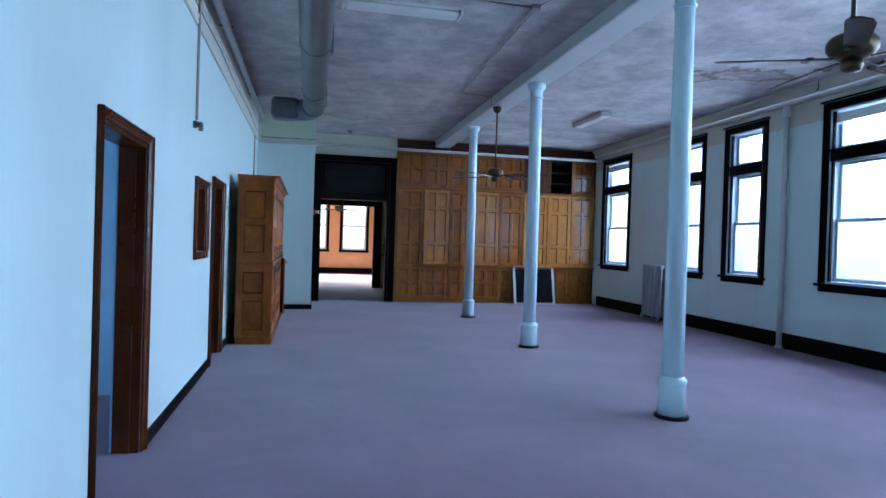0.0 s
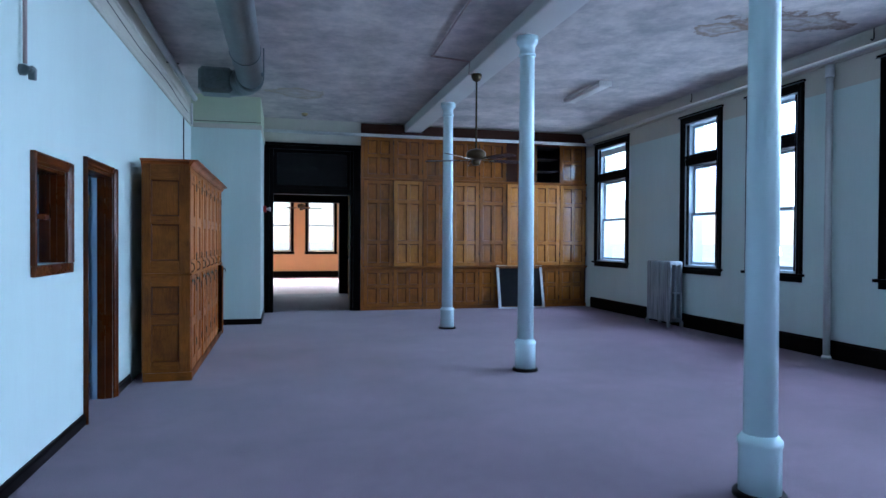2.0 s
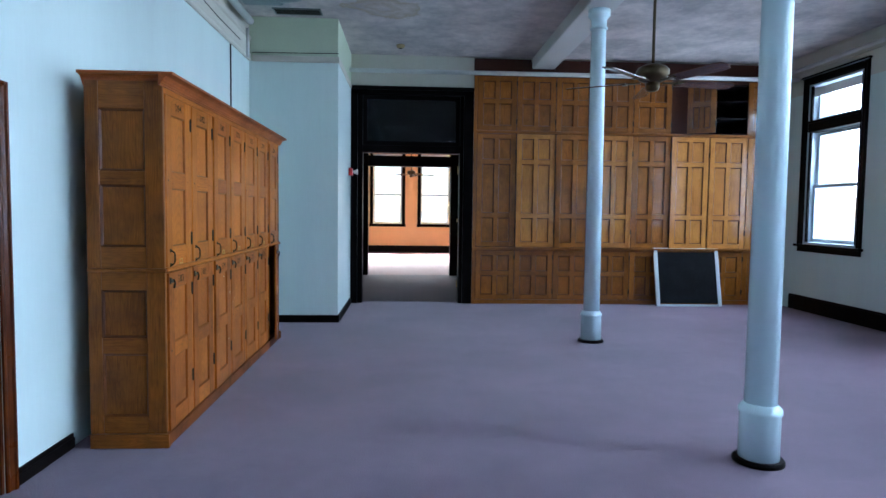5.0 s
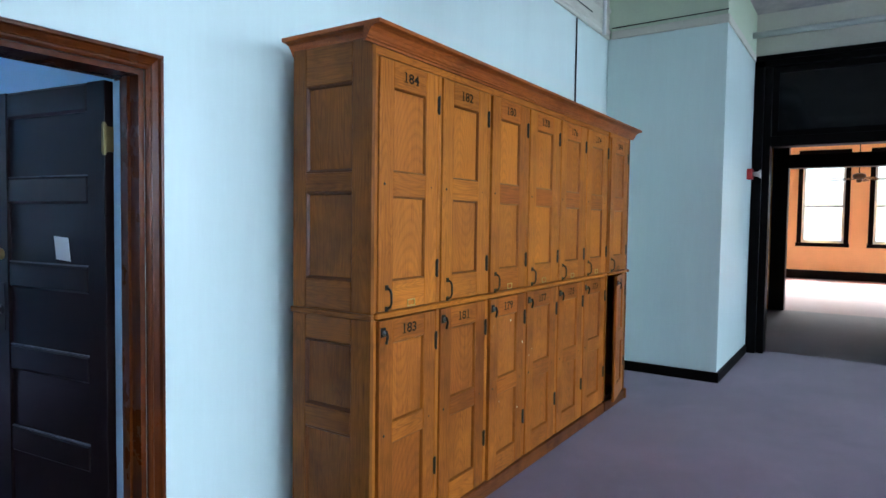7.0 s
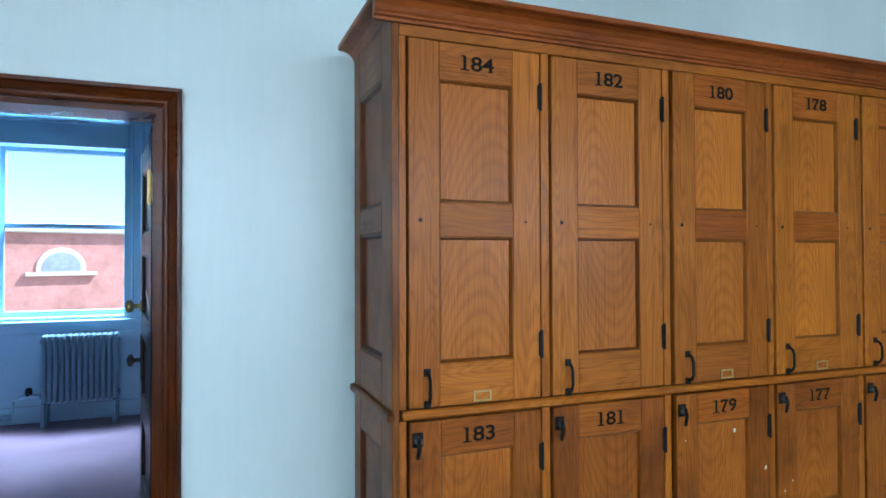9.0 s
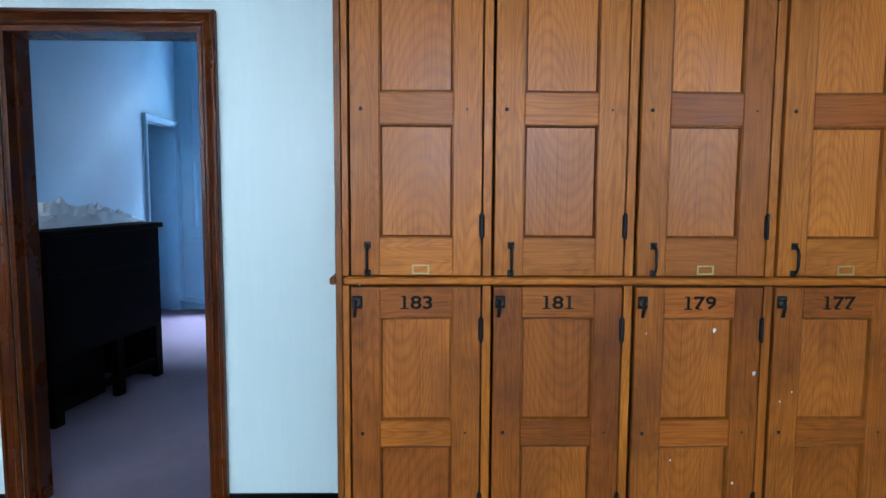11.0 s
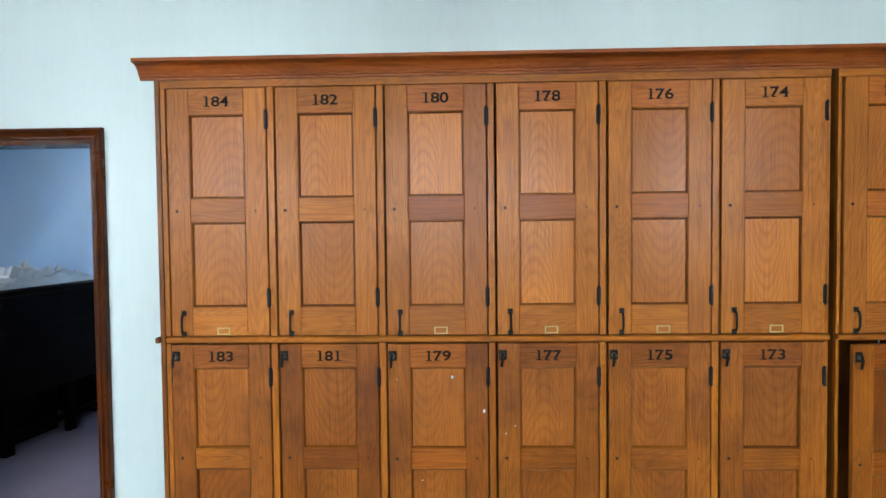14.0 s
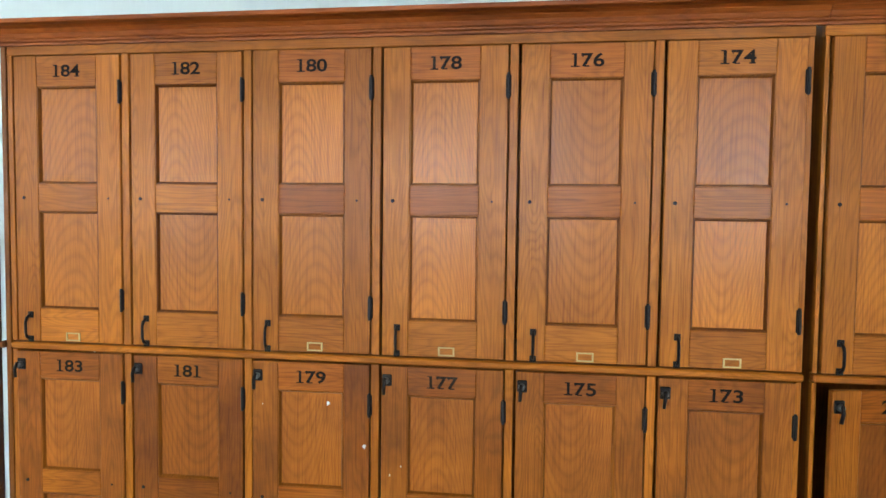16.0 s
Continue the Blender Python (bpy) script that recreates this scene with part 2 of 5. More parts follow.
OAK_D, OAK_L = (0.12, 0.026, 0.003), (0.48, 0.158, 0.012)
WORN_D, WORN_L = (0.07, 0.014, 0.003), (0.41, 0.128, 0.011)
CUP_D, CUP_L = (0.045, 0.013, 0.002), (0.34, 0.122, 0.012)
M = {
    "oak": wood("oak_upright", OAK_D, OAK_L, "z", shine=0.18, coat=0.15, film=0.25, spread=0.24, lines=0.79, stain=0.28),
    "oak_across": wood("oak_across", OAK_D, OAK_L, "y", shine=0.18, coat=0.15, film=0.25, spread=0.24, lines=0.78, stain=0.28),
    "oak_red_across": wood("red_oak_across", OAK_D, (0.43, 0.124, 0.010), "y", shine=0.18, coat=0.15, film=0.25, spread=0.2, lines=0.78, stain=0.3),
    "oak_cornice": wood("red_brown_cornice", (0.07, 0.014, 0.003), (0.36, 0.092, 0.012), "y", lines=0.85, spread=0.12, stain=0.45),
    "oak_panel": wood("oak_panel", OAK_D, tint(OAK_L, 1.10), "z", shine=0.2, coat=0.24, film=0.24, lines=0.82, spread=0.24, stain=0.2, arch=0.215),
    "oak_worn": wood("scuffed_oak", WORN_D, WORN_L, "z", shine=0.18, coat=0.15, film=0.25, spread=0.26, lines=0.79, stain=0.6),
    "oak_worn_across": wood("scuffed_oak_across", WORN_D, WORN_L, "y", shine=0.18, coat=0.15, film=0.25, spread=0.26, lines=0.78, stain=0.55),
    "oak_worn_panel": wood("scuffed_oak_panel", WORN_D, tint(WORN_L, 1.04), "z", shine=0.2, coat=0.18, film=0.24, lines=0.82, spread=0.26, arch=0.215, stain=0.5),
    # Grime plus a darker tone: the ends' shade is put into the colour.
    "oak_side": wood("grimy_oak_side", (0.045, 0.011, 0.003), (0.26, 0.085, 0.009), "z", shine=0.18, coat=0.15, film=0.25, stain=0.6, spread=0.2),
    # Bead tones darker than the oak, painting shade lines round sunk panels.
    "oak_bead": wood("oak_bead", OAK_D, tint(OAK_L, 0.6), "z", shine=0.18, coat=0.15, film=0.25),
    "shaded_end_bead": wood("grime_darkened_bead", (0.03, 0.008, 0.002), (0.15, 0.045, 0.008), "z", shine=0.18, coat=0.15, film=0.25, stain=0.5),
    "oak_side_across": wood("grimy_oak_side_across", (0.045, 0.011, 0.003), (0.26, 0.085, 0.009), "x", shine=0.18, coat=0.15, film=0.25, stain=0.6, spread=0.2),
    "oak_plinth": wood("scuffed_plinth", (0.02, 0.006, 0.003), (0.16, 0.046, 0.007), "y", rough=0.6, coat=0.0, shine=0.2, stain=0.7),
    "cupboard": wood("cupboard_oak", CUP_D, CUP_L, "z", rough=0.3, coat=1.0, film=0.09, lines=0.80, spread=0.16, stain=0.5),
    "cupboard_across": wood("cupboard_oak_across", CUP_D, CUP_L, "x", rough=0.3, coat=1.0, film=0.09, lines=0.80, spread=0.16, stain=0.5),
    # Lighter copy of the oak, with the window sheen put into its colour.
    "cupboard_sheen": wood("pale_cupboard_oak", (0.09, 0.028, 0.005), (0.50, 0.21, 0.034), "z", rough=0.28, coat=1.0, film=0.09, lines=0.84, spread=0.14, stain=0.35),
    "cupboard_sheen_across": wood("pale_cupboard_oak_across", (0.09, 0.028, 0.005), (0.50, 0.21, 0.034), "x", rough=0.28, coat=1.0, film=0.09, lines=0.84, spread=0.14, stain=0.35),
    # Darkened so each cupboard panel gets a painted-in shade outline.
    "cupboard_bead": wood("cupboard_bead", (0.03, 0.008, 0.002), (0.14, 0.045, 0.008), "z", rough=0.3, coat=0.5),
    "mahogany": wood("red_brown_frieze", (0.03, 0.007, 0.003), (0.06, 0.016, 0.007), "x", rough=0.3),
    "trim": wood("brown_trim", (0.012, 0.002, 0.001), (0.105, 0.024, 0.003), "z", rough=0.26, coat=0.2, spread=0.1, lines=0.94, shine=0.12, stain=0.6),
    "trim_across": wood("brown_trim_across", (0.012, 0.002, 0.001), (0.105, 0.024, 0.003), "y", rough=0.26, coat=0.2, spread=0.1, lines=0.94, shine=0.12, stain=0.6),
    "dark": wood("dark_door_wood", (0.003, 0.0015, 0.002), (0.011, 0.0045, 0.005), "z", rough=0.34, coat=0.12, spread=0.1, shine=0.2),
    "black": plain("black_brown_window_paint", (0.0022, 0.0018, 0.0018), 0.45, amount=0.3, fine=30, shine=0.06),
    "baseboard": plain("dark_baseboard_paint", (0.004, 0.0025, 0.002), 0.45, amount=0.3, fine=25, shine=0.08),
    "upper_green": plain("pale_green_upper_wall_paint", (0.50, 0.58, 0.42), 0.5, wide=0.9, fine=40, amount=0.07, relief=0.2),
    # Upright noise paints faint bands of window light into the wall colour.
    "blue": plain("pale_blue_wall_paint", (0.635, 0.755, 0.715), 0.36, wide=2.0, fine=45, amount=0.04, shine=0.4, relief=0.2, depth=0.003, stretch=(1, 1, 0.1)),
    "upper": plain("cream_upper_wall_paint", (0.57, 0.56, 0.47), 0.5, wide=0.9, fine=40, amount=0.07, relief=0.2),
    "office_blue": plain("blue_office_paint", (0.38, 0.56, 0.70), 0.5, wide=0.8, fine=40, amount=0.07),
    "orange": plain("apricot_wall_paint", (0.90, 0.56, 0.22), 0.5, wide=0.8, amount=0.05),
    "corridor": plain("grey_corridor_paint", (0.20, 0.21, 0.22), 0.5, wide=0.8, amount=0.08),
    "column": plain("pale_blue_gloss_paint", (0.68, 0.86, 0.90), 0.24, wide=2, fine=30, amount=0.025, relief=0.1),
    "pipe_paint": plain("cream_pipe_paint", (0.62, 0.64, 0.62), 0.4, amount=0.1),
    "beam": plain("white_beam_paint", (0.60, 0.60, 0.57), 0.5, wide=1.5, amount=0.06),
    "sash": plain("pale_sash_paint", (0.50, 0.58, 0.64), 0.4, amount=0.08),
    "steel": plain("galvanised_steel", (0.22, 0.26, 0.27), 0.34, metal=0.85, wide=3, fine=25, amount=0.3),
    "iron": plain("black_iron", (0.008, 0.007, 0.0065), 0.5, metal=0.0, amount=0.3, fine=200, shine=0.3),
    "brass": plain("aged_brass", (0.42, 0.30, 0.12), 0.35, metal=0.9, amount=0.2),
    "fan_brass": plain("dull_dark_brass", (0.11, 0.085, 0.045), 0.35, metal=0.9, amount=0.25),
    "card_brass": plain("pale_brass", (0.58, 0.44, 0.18), 0.4, metal=0.8, amount=0.2),
    "conduit": plain("painted_conduit", (0.38, 0.30, 0.28), 0.45, amount=0.12),
    "lamp_white": plain("white_enamel", (0.70, 0.70, 0.66), 0.35, amount=0.05),
    "diffuser": plain("opal_plastic", (0.74, 0.73, 0.68), 0.3, amount=0.04),
    "slate": plain("chalkboard_black", (0.006, 0.006, 0.007), 0.6, wide=4, fine=20, amount=0.5, shine=0.08),
    "alu": plain("grey_white_frame", (0.55, 0.58, 0.60), 0.4, amount=0.1),
    "radiator": plain("silver_white_radiator_paint", (0.34, 0.37, 0.39), 0.35, metal=0.3, wide=9, amount=0.4, stretch=(1, 1, 0.12)),
    "office_radiator": plain("blue_radiator_paint", (0.13, 0.21, 0.27), 0.35, amount=0.1),
    "blade": wood("fan_blade_wood", (0.03, 0.014, 0.008), (0.13, 0.07, 0.04), "x", rough=0.22, coat=0.25, shine=0.4),
    "aged": plain("yellowed_plastic", (0.36, 0.28, 0.13), 0.45, amount=0.15),
    "dust": plain("grey_dust", (0.17, 0.17, 0.19), 0.9, wide=14, fine=120, amount=0.4),
    "paper": plain("white_paper", (0.75, 0.75, 0.72), 0.7, amount=0.04),
    "ink": plain("black_paint", (0.016, 0.010, 0.006), 0.6, amount=0.4, relief=0, shine=0.1),
    "red": plain("red_plastic", (0.45, 0.02, 0.02), 0.4, amount=0.1),
    "brick": plain("red_brick", (0.60, 0.30, 0.27), 0.85, wide=2, fine=14, amount=0.22),
    # Panes toned pale for daylight glare on the building; no blind exists.
    "grey_pane": plain("pale_blind_behind_glass", (0.36, 0.42, 0.46), 0.15, amount=0.2),
    "stone": plain("pale_stone", (0.62, 0.60, 0.56), 0.8, amount=0.1),
    "ground": plain("dry_grass_and_gravel", (0.46, 0.45, 0.38), 0.95, wide=0.08, fine=3, amount=0.2),
    "leaf": plain("foliage", (0.09, 0.12, 0.05), 0.7, wide=1, amount=0.3),
    "bark": plain("bark", (0.10, 0.07, 0.05), 0.9, wide=4, amount=0.3),
    "roof": plain("grey_roof", (0.16, 0.16, 0.17), 0.8, amount=0.15),
}


def carpet_material(name, low, high):
    m, nt, bsdf = nodes_of(name)
    p = coords(nt, shift=False)
    pile = node(nt, "TexNoise", Scale=420.0, Detail=2.0)
    tuft = node(nt, "TexVoronoi", Scale=130.0)
    wear = node(nt, "TexNoise", Scale=0.55, Detail=6.0, Roughness=0.6)
    soil = node(nt, "TexNoise", Scale=5.0, Detail=5.0, Roughness=0.7)
    for n in (pile, tuft, wear, soil):
        nt.links.new(p, n.inputs["Vector"])
    base = ramp(nt, wear.outputs["Fac"], [(0.34, low), (0.66, high)])
    a = ramp(nt, pile.outputs["Fac"], [(0.3, (0.72, 0.72, 0.74)), (0.7, (1.1, 1.08, 1.06))])
    b = ramp(nt, soil.outputs["Fac"], [(0.3, (0.88, 0.87, 0.88)), (0.65, (1, 1, 1))])
    c = mix(nt, "MULTIPLY", 1.0, base.outputs[0], a.outputs[0])
    nt.links.new(mix(nt, "MULTIPLY", 1.0, c, b.outputs[0]), bsdf.inputs["Base Color"])
    bsdf.inputs["Roughness"].default_value = 0.95
    bsdf.inputs["Sheen Weight"].default_value = 0.2
    bump(nt, bsdf, tuft.outputs["Distance"], 0.5, 0.004)
    return m


def ceiling_material():
    m, nt, bsdf = nodes_of("mottled_ceiling_plaster")
    p = coords(nt, shift=False)
    cloud = node(nt, "TexNoise", Scale=1.3, Detail=9.0, Roughness=0.68)
    blot = node(nt, "TexNoise", Scale=3.4, Detail=8.0, Roughness=0.7)
    grit = node(nt, "TexNoise", Scale=40.0, Detail=4.0, Roughness=0.7)
    for n in (cloud, blot, grit):
        nt.links.new(p, n.inputs["Vector"])
    a = ramp(nt, cloud.outputs["Fac"], [(0.38, (0.455, 0.43, 0.41)), (0.60, (0.68, 0.63, 0.59))])
    b = ramp(nt, blot.outputs["Fac"], [(0.38, (0.76, 0.77, 0.80)), (0.60, (1, 1, 1))])
    c = mix(nt, "MULTIPLY", 1.0, a.outputs[0], b.outputs[0])
    # an old leak: tide marks round one spot, flaking in the middle
    for spot, size, colour in (((5.75, 5.3, CEIL), (0.62, 1.2, 1), (0.16, 0.095, 0.05)), ((5.2, 5.7, CEIL), (1.5, 1.9, 1), (0.22, 0.14, 0.075)), ((0.4, 10.4, CEIL), (1.0, 1.2, 1), (0.42, 0.36, 0.24))):
        tc = nt.nodes.new("ShaderNodeTexCoord")
        sub = nt.nodes.new("ShaderNodeVectorMath")
        sub.operation = "SUBTRACT"
        sub.inputs[1].default_value = spot
        nt.links.new(tc.outputs["Object"], sub.inputs[0])
        sc = nt.nodes.new("ShaderNodeVectorMath")
        sc.operation = "MULTIPLY"
        sc.inputs[1].default_value = size
        nt.links.new(sub.outputs[0], sc.inputs[0])
        ln = nt.nodes.new("ShaderNodeVectorMath")
        ln.operation = "LENGTH"
        nt.links.new(sc.outputs[0], ln.inputs[0])
        wob = node(nt, "TexNoise", Scale=2.2, Detail=6.0, Roughness=0.65)
        nt.links.new(tc.outputs["Object"], wob.inputs["Vector"])
        add = nt.nodes.new("ShaderNodeMath")
        add.operation = "MULTIPLY_ADD"
        add.inputs[1].default_value = 1.1
        nt.links.new(wob.outputs["Fac"], add.inputs[0])
        nt.links.new(ln.outputs["Value"], add.inputs[2])
        ring = ramp(nt, add.outputs[0], [(0.5, (0.0, 0.0, 0.0)), (0.70, (0.6, 0.6, 0.6)), (0.78, (0.12, 0.12, 0.12)), (0.95, (0.85, 0.85, 0.85)), (1.0, (0, 0, 0))])
        c = mix(nt, "MIX", ring.outputs[0], c, colour)
    nt.links.new(c, bsdf.inputs["Base Color"])
    bsdf.inputs["Roughness"].default_value = 0.8
    bump(nt, bsdf, grit.outputs["Fac"], 0.35, 0.006)
    return m


def glass_material():
    m, nt, bsdf = nodes_of("window_glass")
    bsdf.inputs["Base Color"].default_value = (0.95, 0.97, 0.98, 1)
    bsdf.inputs["Roughness"].default_value = 0.02
    bsdf.inputs["Transmission Weight"].default_value = 1.0
    bsdf.inputs["IOR"].default_value = 1.05
    return m


def sheet_material():
    m, nt, bsdf = nodes_of("milky_plastic_sheet")
    bsdf.inputs["Base Color"].default_value = (0.82, 0.83, 0.80, 1)
    bsdf.inputs["Roughness"].default_value = 0.25
    bsdf.inputs["Transmission Weight"].default_value = 0.12
    return m


CEIL = 4.03
M["carpet"], M["ceiling"], M["glass"], M["sheet"] = carpet_material("mauve_carpet", (0.130, 0.080, 0.128), (0.200, 0.130, 0.188)), ceiling_material(), glass_material(), sheet_material()
# Corridor floor toned dark brown: the corridor's shade sits in the carpet colour.
M["shade_brown_carpet"] = carpet_material("brown_corridor_carpet", (0.064, 0.038, 0.042), (0.110, 0.068, 0.072))
M["pink_carpet"] = carpet_material("pink_carpet", (0.190, 0.092, 0.094), (0.270, 0.145, 0.140))
M["dark_glass"] = plain("dark_transom_glass", (0.006, 0.007, 0.007), 0.06, amount=0.2, relief=0.0, shine=0.3)


# ---- building blocks ----
def add_box(bm, x0, x1, y0, y1, z0, z1, bevel=0.0):
    v = [bm.verts.new((x, y, z)) for x in (x0, x1) for y in (y0, y1) for z in (z0, z1)]
    faces = [bm.faces.new([v[i] for i in q]) for q in ((0, 1, 3, 2), (4, 6, 7, 5), (0, 4, 5, 1), (2, 3, 7, 6), (0, 2, 6, 4), (1, 5, 7, 3))]
    if bevel:
        edges = list({e for f in faces for e in f.edges})
        bmesh.ops.bevel(bm, geom=edges, offset=bevel, segments=1, affect="EDGES")
    return bm


def boxes(*specs, bevel=0.0):
    bm = bmesh.new()
    for s in specs:
        add_box(bm, *s, bevel=bevel)
    return bm


def lathe(profile, n=24, axis="z"):
    """A turned solid from (radius, height) pairs."""
    bm = bmesh.new()
    rings = []
    for r, h in profile:
        ring = []
        for i in range(n):
            a = 2 * math.pi * i / n
            p = (r * math.cos(a), r * math.sin(a), h)
            ring.append(bm.verts.new({"z": p, "x": (p[2], p[0], p[1]), "y": (p[1], p[2], p[0])}[axis]))
        rings.append(ring)
    for a, b in zip(rings, rings[1:]):
        for i in range(n):
            f = bm.faces.new((a[i], a[(i + 1) % n], b[(i + 1) % n], b[i]))
            f.smooth = True
    bm.faces.new(rings[0][::-1])
    bm.faces.new(rings[-1])
    return bm


def tube(points, radius, n=10):
    """A round tube along a line of points."""
    bm = bmesh.new()
    pts = [Vector(p) for p in points]
    rings = []
    for i, p in enumerate(pts):
        d = (pts[min(i + 1, len(pts) - 1)] - pts[max(i - 1, 0)]).normalized()
        q = d.to_track_quat("Z", "Y")
        r = radius[i] if isinstance(radius, (list, tuple)) else radius
        rings.append([bm.verts.new(p + q @ Vector((r * math.cos(2 * math.pi * k / n), r * math.sin(2 * math.pi * k / n), 0))) for k in range(n)])
    for a, b in zip(rings, rings[1:]):
        shift = min(range(n), key=lambda k: (a[0].co - b[k].co).length)
        for i in range(n):
            f = bm.faces.new((a[i], a[(i + 1) % n], b[(i + 1 + shift) % n], b[(i + shift) % n]))
            f.smooth = True
    bm.faces.new(rings[0][::-1])
    bm.faces.new(rings[-1])
    return bm


def profile_run(profile, length, axis="y"):
    """A moulding: a closed (out, up) profile drawn along an axis."""
    bm = bmesh.new()
    ends = []
    for s in (0.0, length):
        ends.append([bm.verts.new((o, s, u) if axis == "y" else (s, -o, u)) for o, u in profile])
    n = len(profile)
    for i in range(n):
        bm.faces.new((ends[0][i], ends[0][(i + 1) % n], ends[1][(i + 1) % n], ends[1][i]))
    bm.faces.new(ends[0][::-1])
    bm.faces.new(ends[1])
    return bm


def ring(across, a0, a1, z0, z1, w, high, low, back):
    """The chamfered sticking round a sunk panel, as one closed frame. across: the axis that runs over the panel."""
    bm = bmesh.new()

    def four(e, d):
        pts = ((a0 + e, z0 + e), (a1 - e, z0 + e), (a1 - e, z1 - e), (a0 + e, z1 - e))
        return [bm.verts.new((d, a, z) if across == "y" else (a, d, z)) for a, z in pts]
    loops = [four(0, back), four(0, high), four(w * 0.35, high), four(w, low), four(w, back)]
    for p, q in zip(loops, loops[1:] + loops[:1]):
        for i in range(4):
            bm.faces.new((p[i], p[(i + 1) % 4], q[(i + 1) % 4], q[i]))
    return bm


def part(name, bm, material, parent=None, label="", m=None):
    bmesh.ops.recalc_face_normals(bm, faces=bm.faces)
    me = bpy.data.meshes.new(name)
    bm.to_mesh(me)
    bm.free()
    me.materials.append(M[material])
    ob = new(name, me)
    ob.parent = parent
    if m is not None:
        ob.matrix_basis = m
    return tagged(ob, label)


def share(ob, parent, m):
    """Another piece on the same mesh."""
    o = new(ob.name.split(".")[0], ob.data)
    o.parent, o.matrix_basis = parent, m
    return o


def thing(name, label, category, m=None, group="", kind=""):
    ob = new(name)
    if m is not None:
        ob.matrix_basis = m
    return tagged(ob, label, category, group, kind)


def structure(name, bm, material, label, category):
    return tagged(part(name, bm, material), label, category, kind="structure")


def pierced(axis, a0, a1, u0, u1, z0, z1, holes=()):
    """A wall slab between a0 and a1 of the axis, from u0 to u1 along it, with openings (u0, u1, z0, z1) right through."""
    us = sorted({u0, u1, *(h[0] for h in holes), *(h[1] for h in holes)})
    zs = sorted({z0, z1, *(h[2] for h in holes), *(h[3] for h in holes)})
    us, zs = [u for u in us if u0 <= u <= u1], [z for z in zs if z0 <= z <= z1]

    def solid(i, j):
        if not (0 <= i < len(us) - 1 and 0 <= j < len(zs) - 1):
            return False
        u, z = (us[i] + us[i + 1]) / 2, (zs[j] + zs[j + 1]) / 2
        return not any(h[0] < u < h[1] and h[2] < z < h[3] for h in holes)

    bm = bmesh.new()
    cache = {}

    def vert(a, u, z):
        key = (a, u, z)
        if key not in cache:
            cache[key] = bm.verts.new((a, u, z) if axis == "x" else (u, a, z))
        return cache[key]

    for i in range(len(us) - 1):
        for j in range(len(zs) - 1):
            if not solid(i, j):
                continue
            ua, ub, za, zb = us[i], us[i + 1], zs[j], zs[j + 1]
            for a in (a0, a1):
                bm.faces.new([vert(a, u, z) for u, z in ((ua, za), (ub, za), (ub, zb), (ua, zb))])
            for near, (p, q) in (((i - 1, j), ((ua, za), (ua, zb))), ((i + 1, j), ((ub, za), (ub, zb))), ((i, j - 1), ((ua, za), (ub, za))), ((i, j + 1), ((ua, zb), (ub, zb)))):
                if not solid(*near):
                    bm.faces.new((vert(a0, *p), vert(a0, *q), vert(a1, *q), vert(a1, *p)))
    return bm


# ---- the large structure ----
WEST, EAST, NORTH, SOUTH = -1.40, 7.03, 12.70, -6.0
DOORS = [(0.976, 1.944, 0.0, 2.084), (4.901, 5.738, 0.0, 2.094)]
HATCH = (3.83, 4.43, 1.32, 1.98)
# The last three are unseen, added to light the near part of the room.
WINDOWS = [(10.92, 12.13), (8.10, 8.96), (6.46, 7.32), (3.94, 5.10), (1.6, 2.76), (-0.9, 0.26), (-3.9, -2.74)]
SILL, HEAD = 1.07, 3.58

structure("floor", boxes((-6.25, 7.45, -6.2, 12.9, -0.2, 0.0)), "carpet", "worn mauve purple carpet over the whole floor", "floor")
structure("ceiling", boxes((-1.55, 7.45, -6.2, 12.95, CEIL, CEIL + 0.2)), "ceiling", "mottled white plaster ceiling with brown leak stains", "ceiling")
structure("wall_west", pierced("x", WEST - 0.17, WEST, -6.2, 10.87, 0.0, 3.46, DOORS + [HATCH]), "blue", "pale blue painted plaster wall with doorways", "wall")
structure("wall_west_upper", pierced("x", WEST - 0.17, WEST, -6.2, 10.87, 3.46, CEIL), "upper", "cream painted upper wall above the picture rail", "wall")
HOLES = [(a, b, SILL, HEAD) for a, b in WINDOWS]
structure("wall_east", pierced("x", EAST, EAST + 0.35, -6.2, 12.95, 0.0, 3.46, HOLES), "blue", "pale blue painted window wall", "wall")
structure("wall_east_upper", pierced("x", EAST, EAST + 0.35, -6.2, 12.95, 3.46, CEIL, HOLES), "upper", "pale painted upper part of the window wall", "wall")
structure("wall_south", pierced("y", -6.2, -6.0, -1.4, EAST, 0.0, CEIL), "blue", "pale blue painted end wall", "wall")
structure("chimney_breast", boxes((WEST - 0.17, -0.24, 10.87, 12.95, 0.0, 3.46)), "blue", "pale blue painted wall projection beside the hall door", "wall")
structure("chimney_breast_upper", boxes((WEST - 0.17, -0.24, 10.87, 12.95, 3.46, CEIL)), "upper_green", "cream upper part of the wall projection", "wall")
structure("wall_north", pierced("y", NORTH + 0.02, NORTH + 0.25, -0.24, EAST, 0.0, CEIL, [(-0.22, 1.73, 0.0, 3.52), (5.68, 6.37, 2.85, 3.69)]), "upper", "pale wall over the hall door", "wall")
structure("beam", boxes((2.69, 3.06, -6.0, 12.66, 3.85, CEIL - 0.004), bevel=0.012), "beam", "white painted boxed ceiling beam over the columns", "beam")


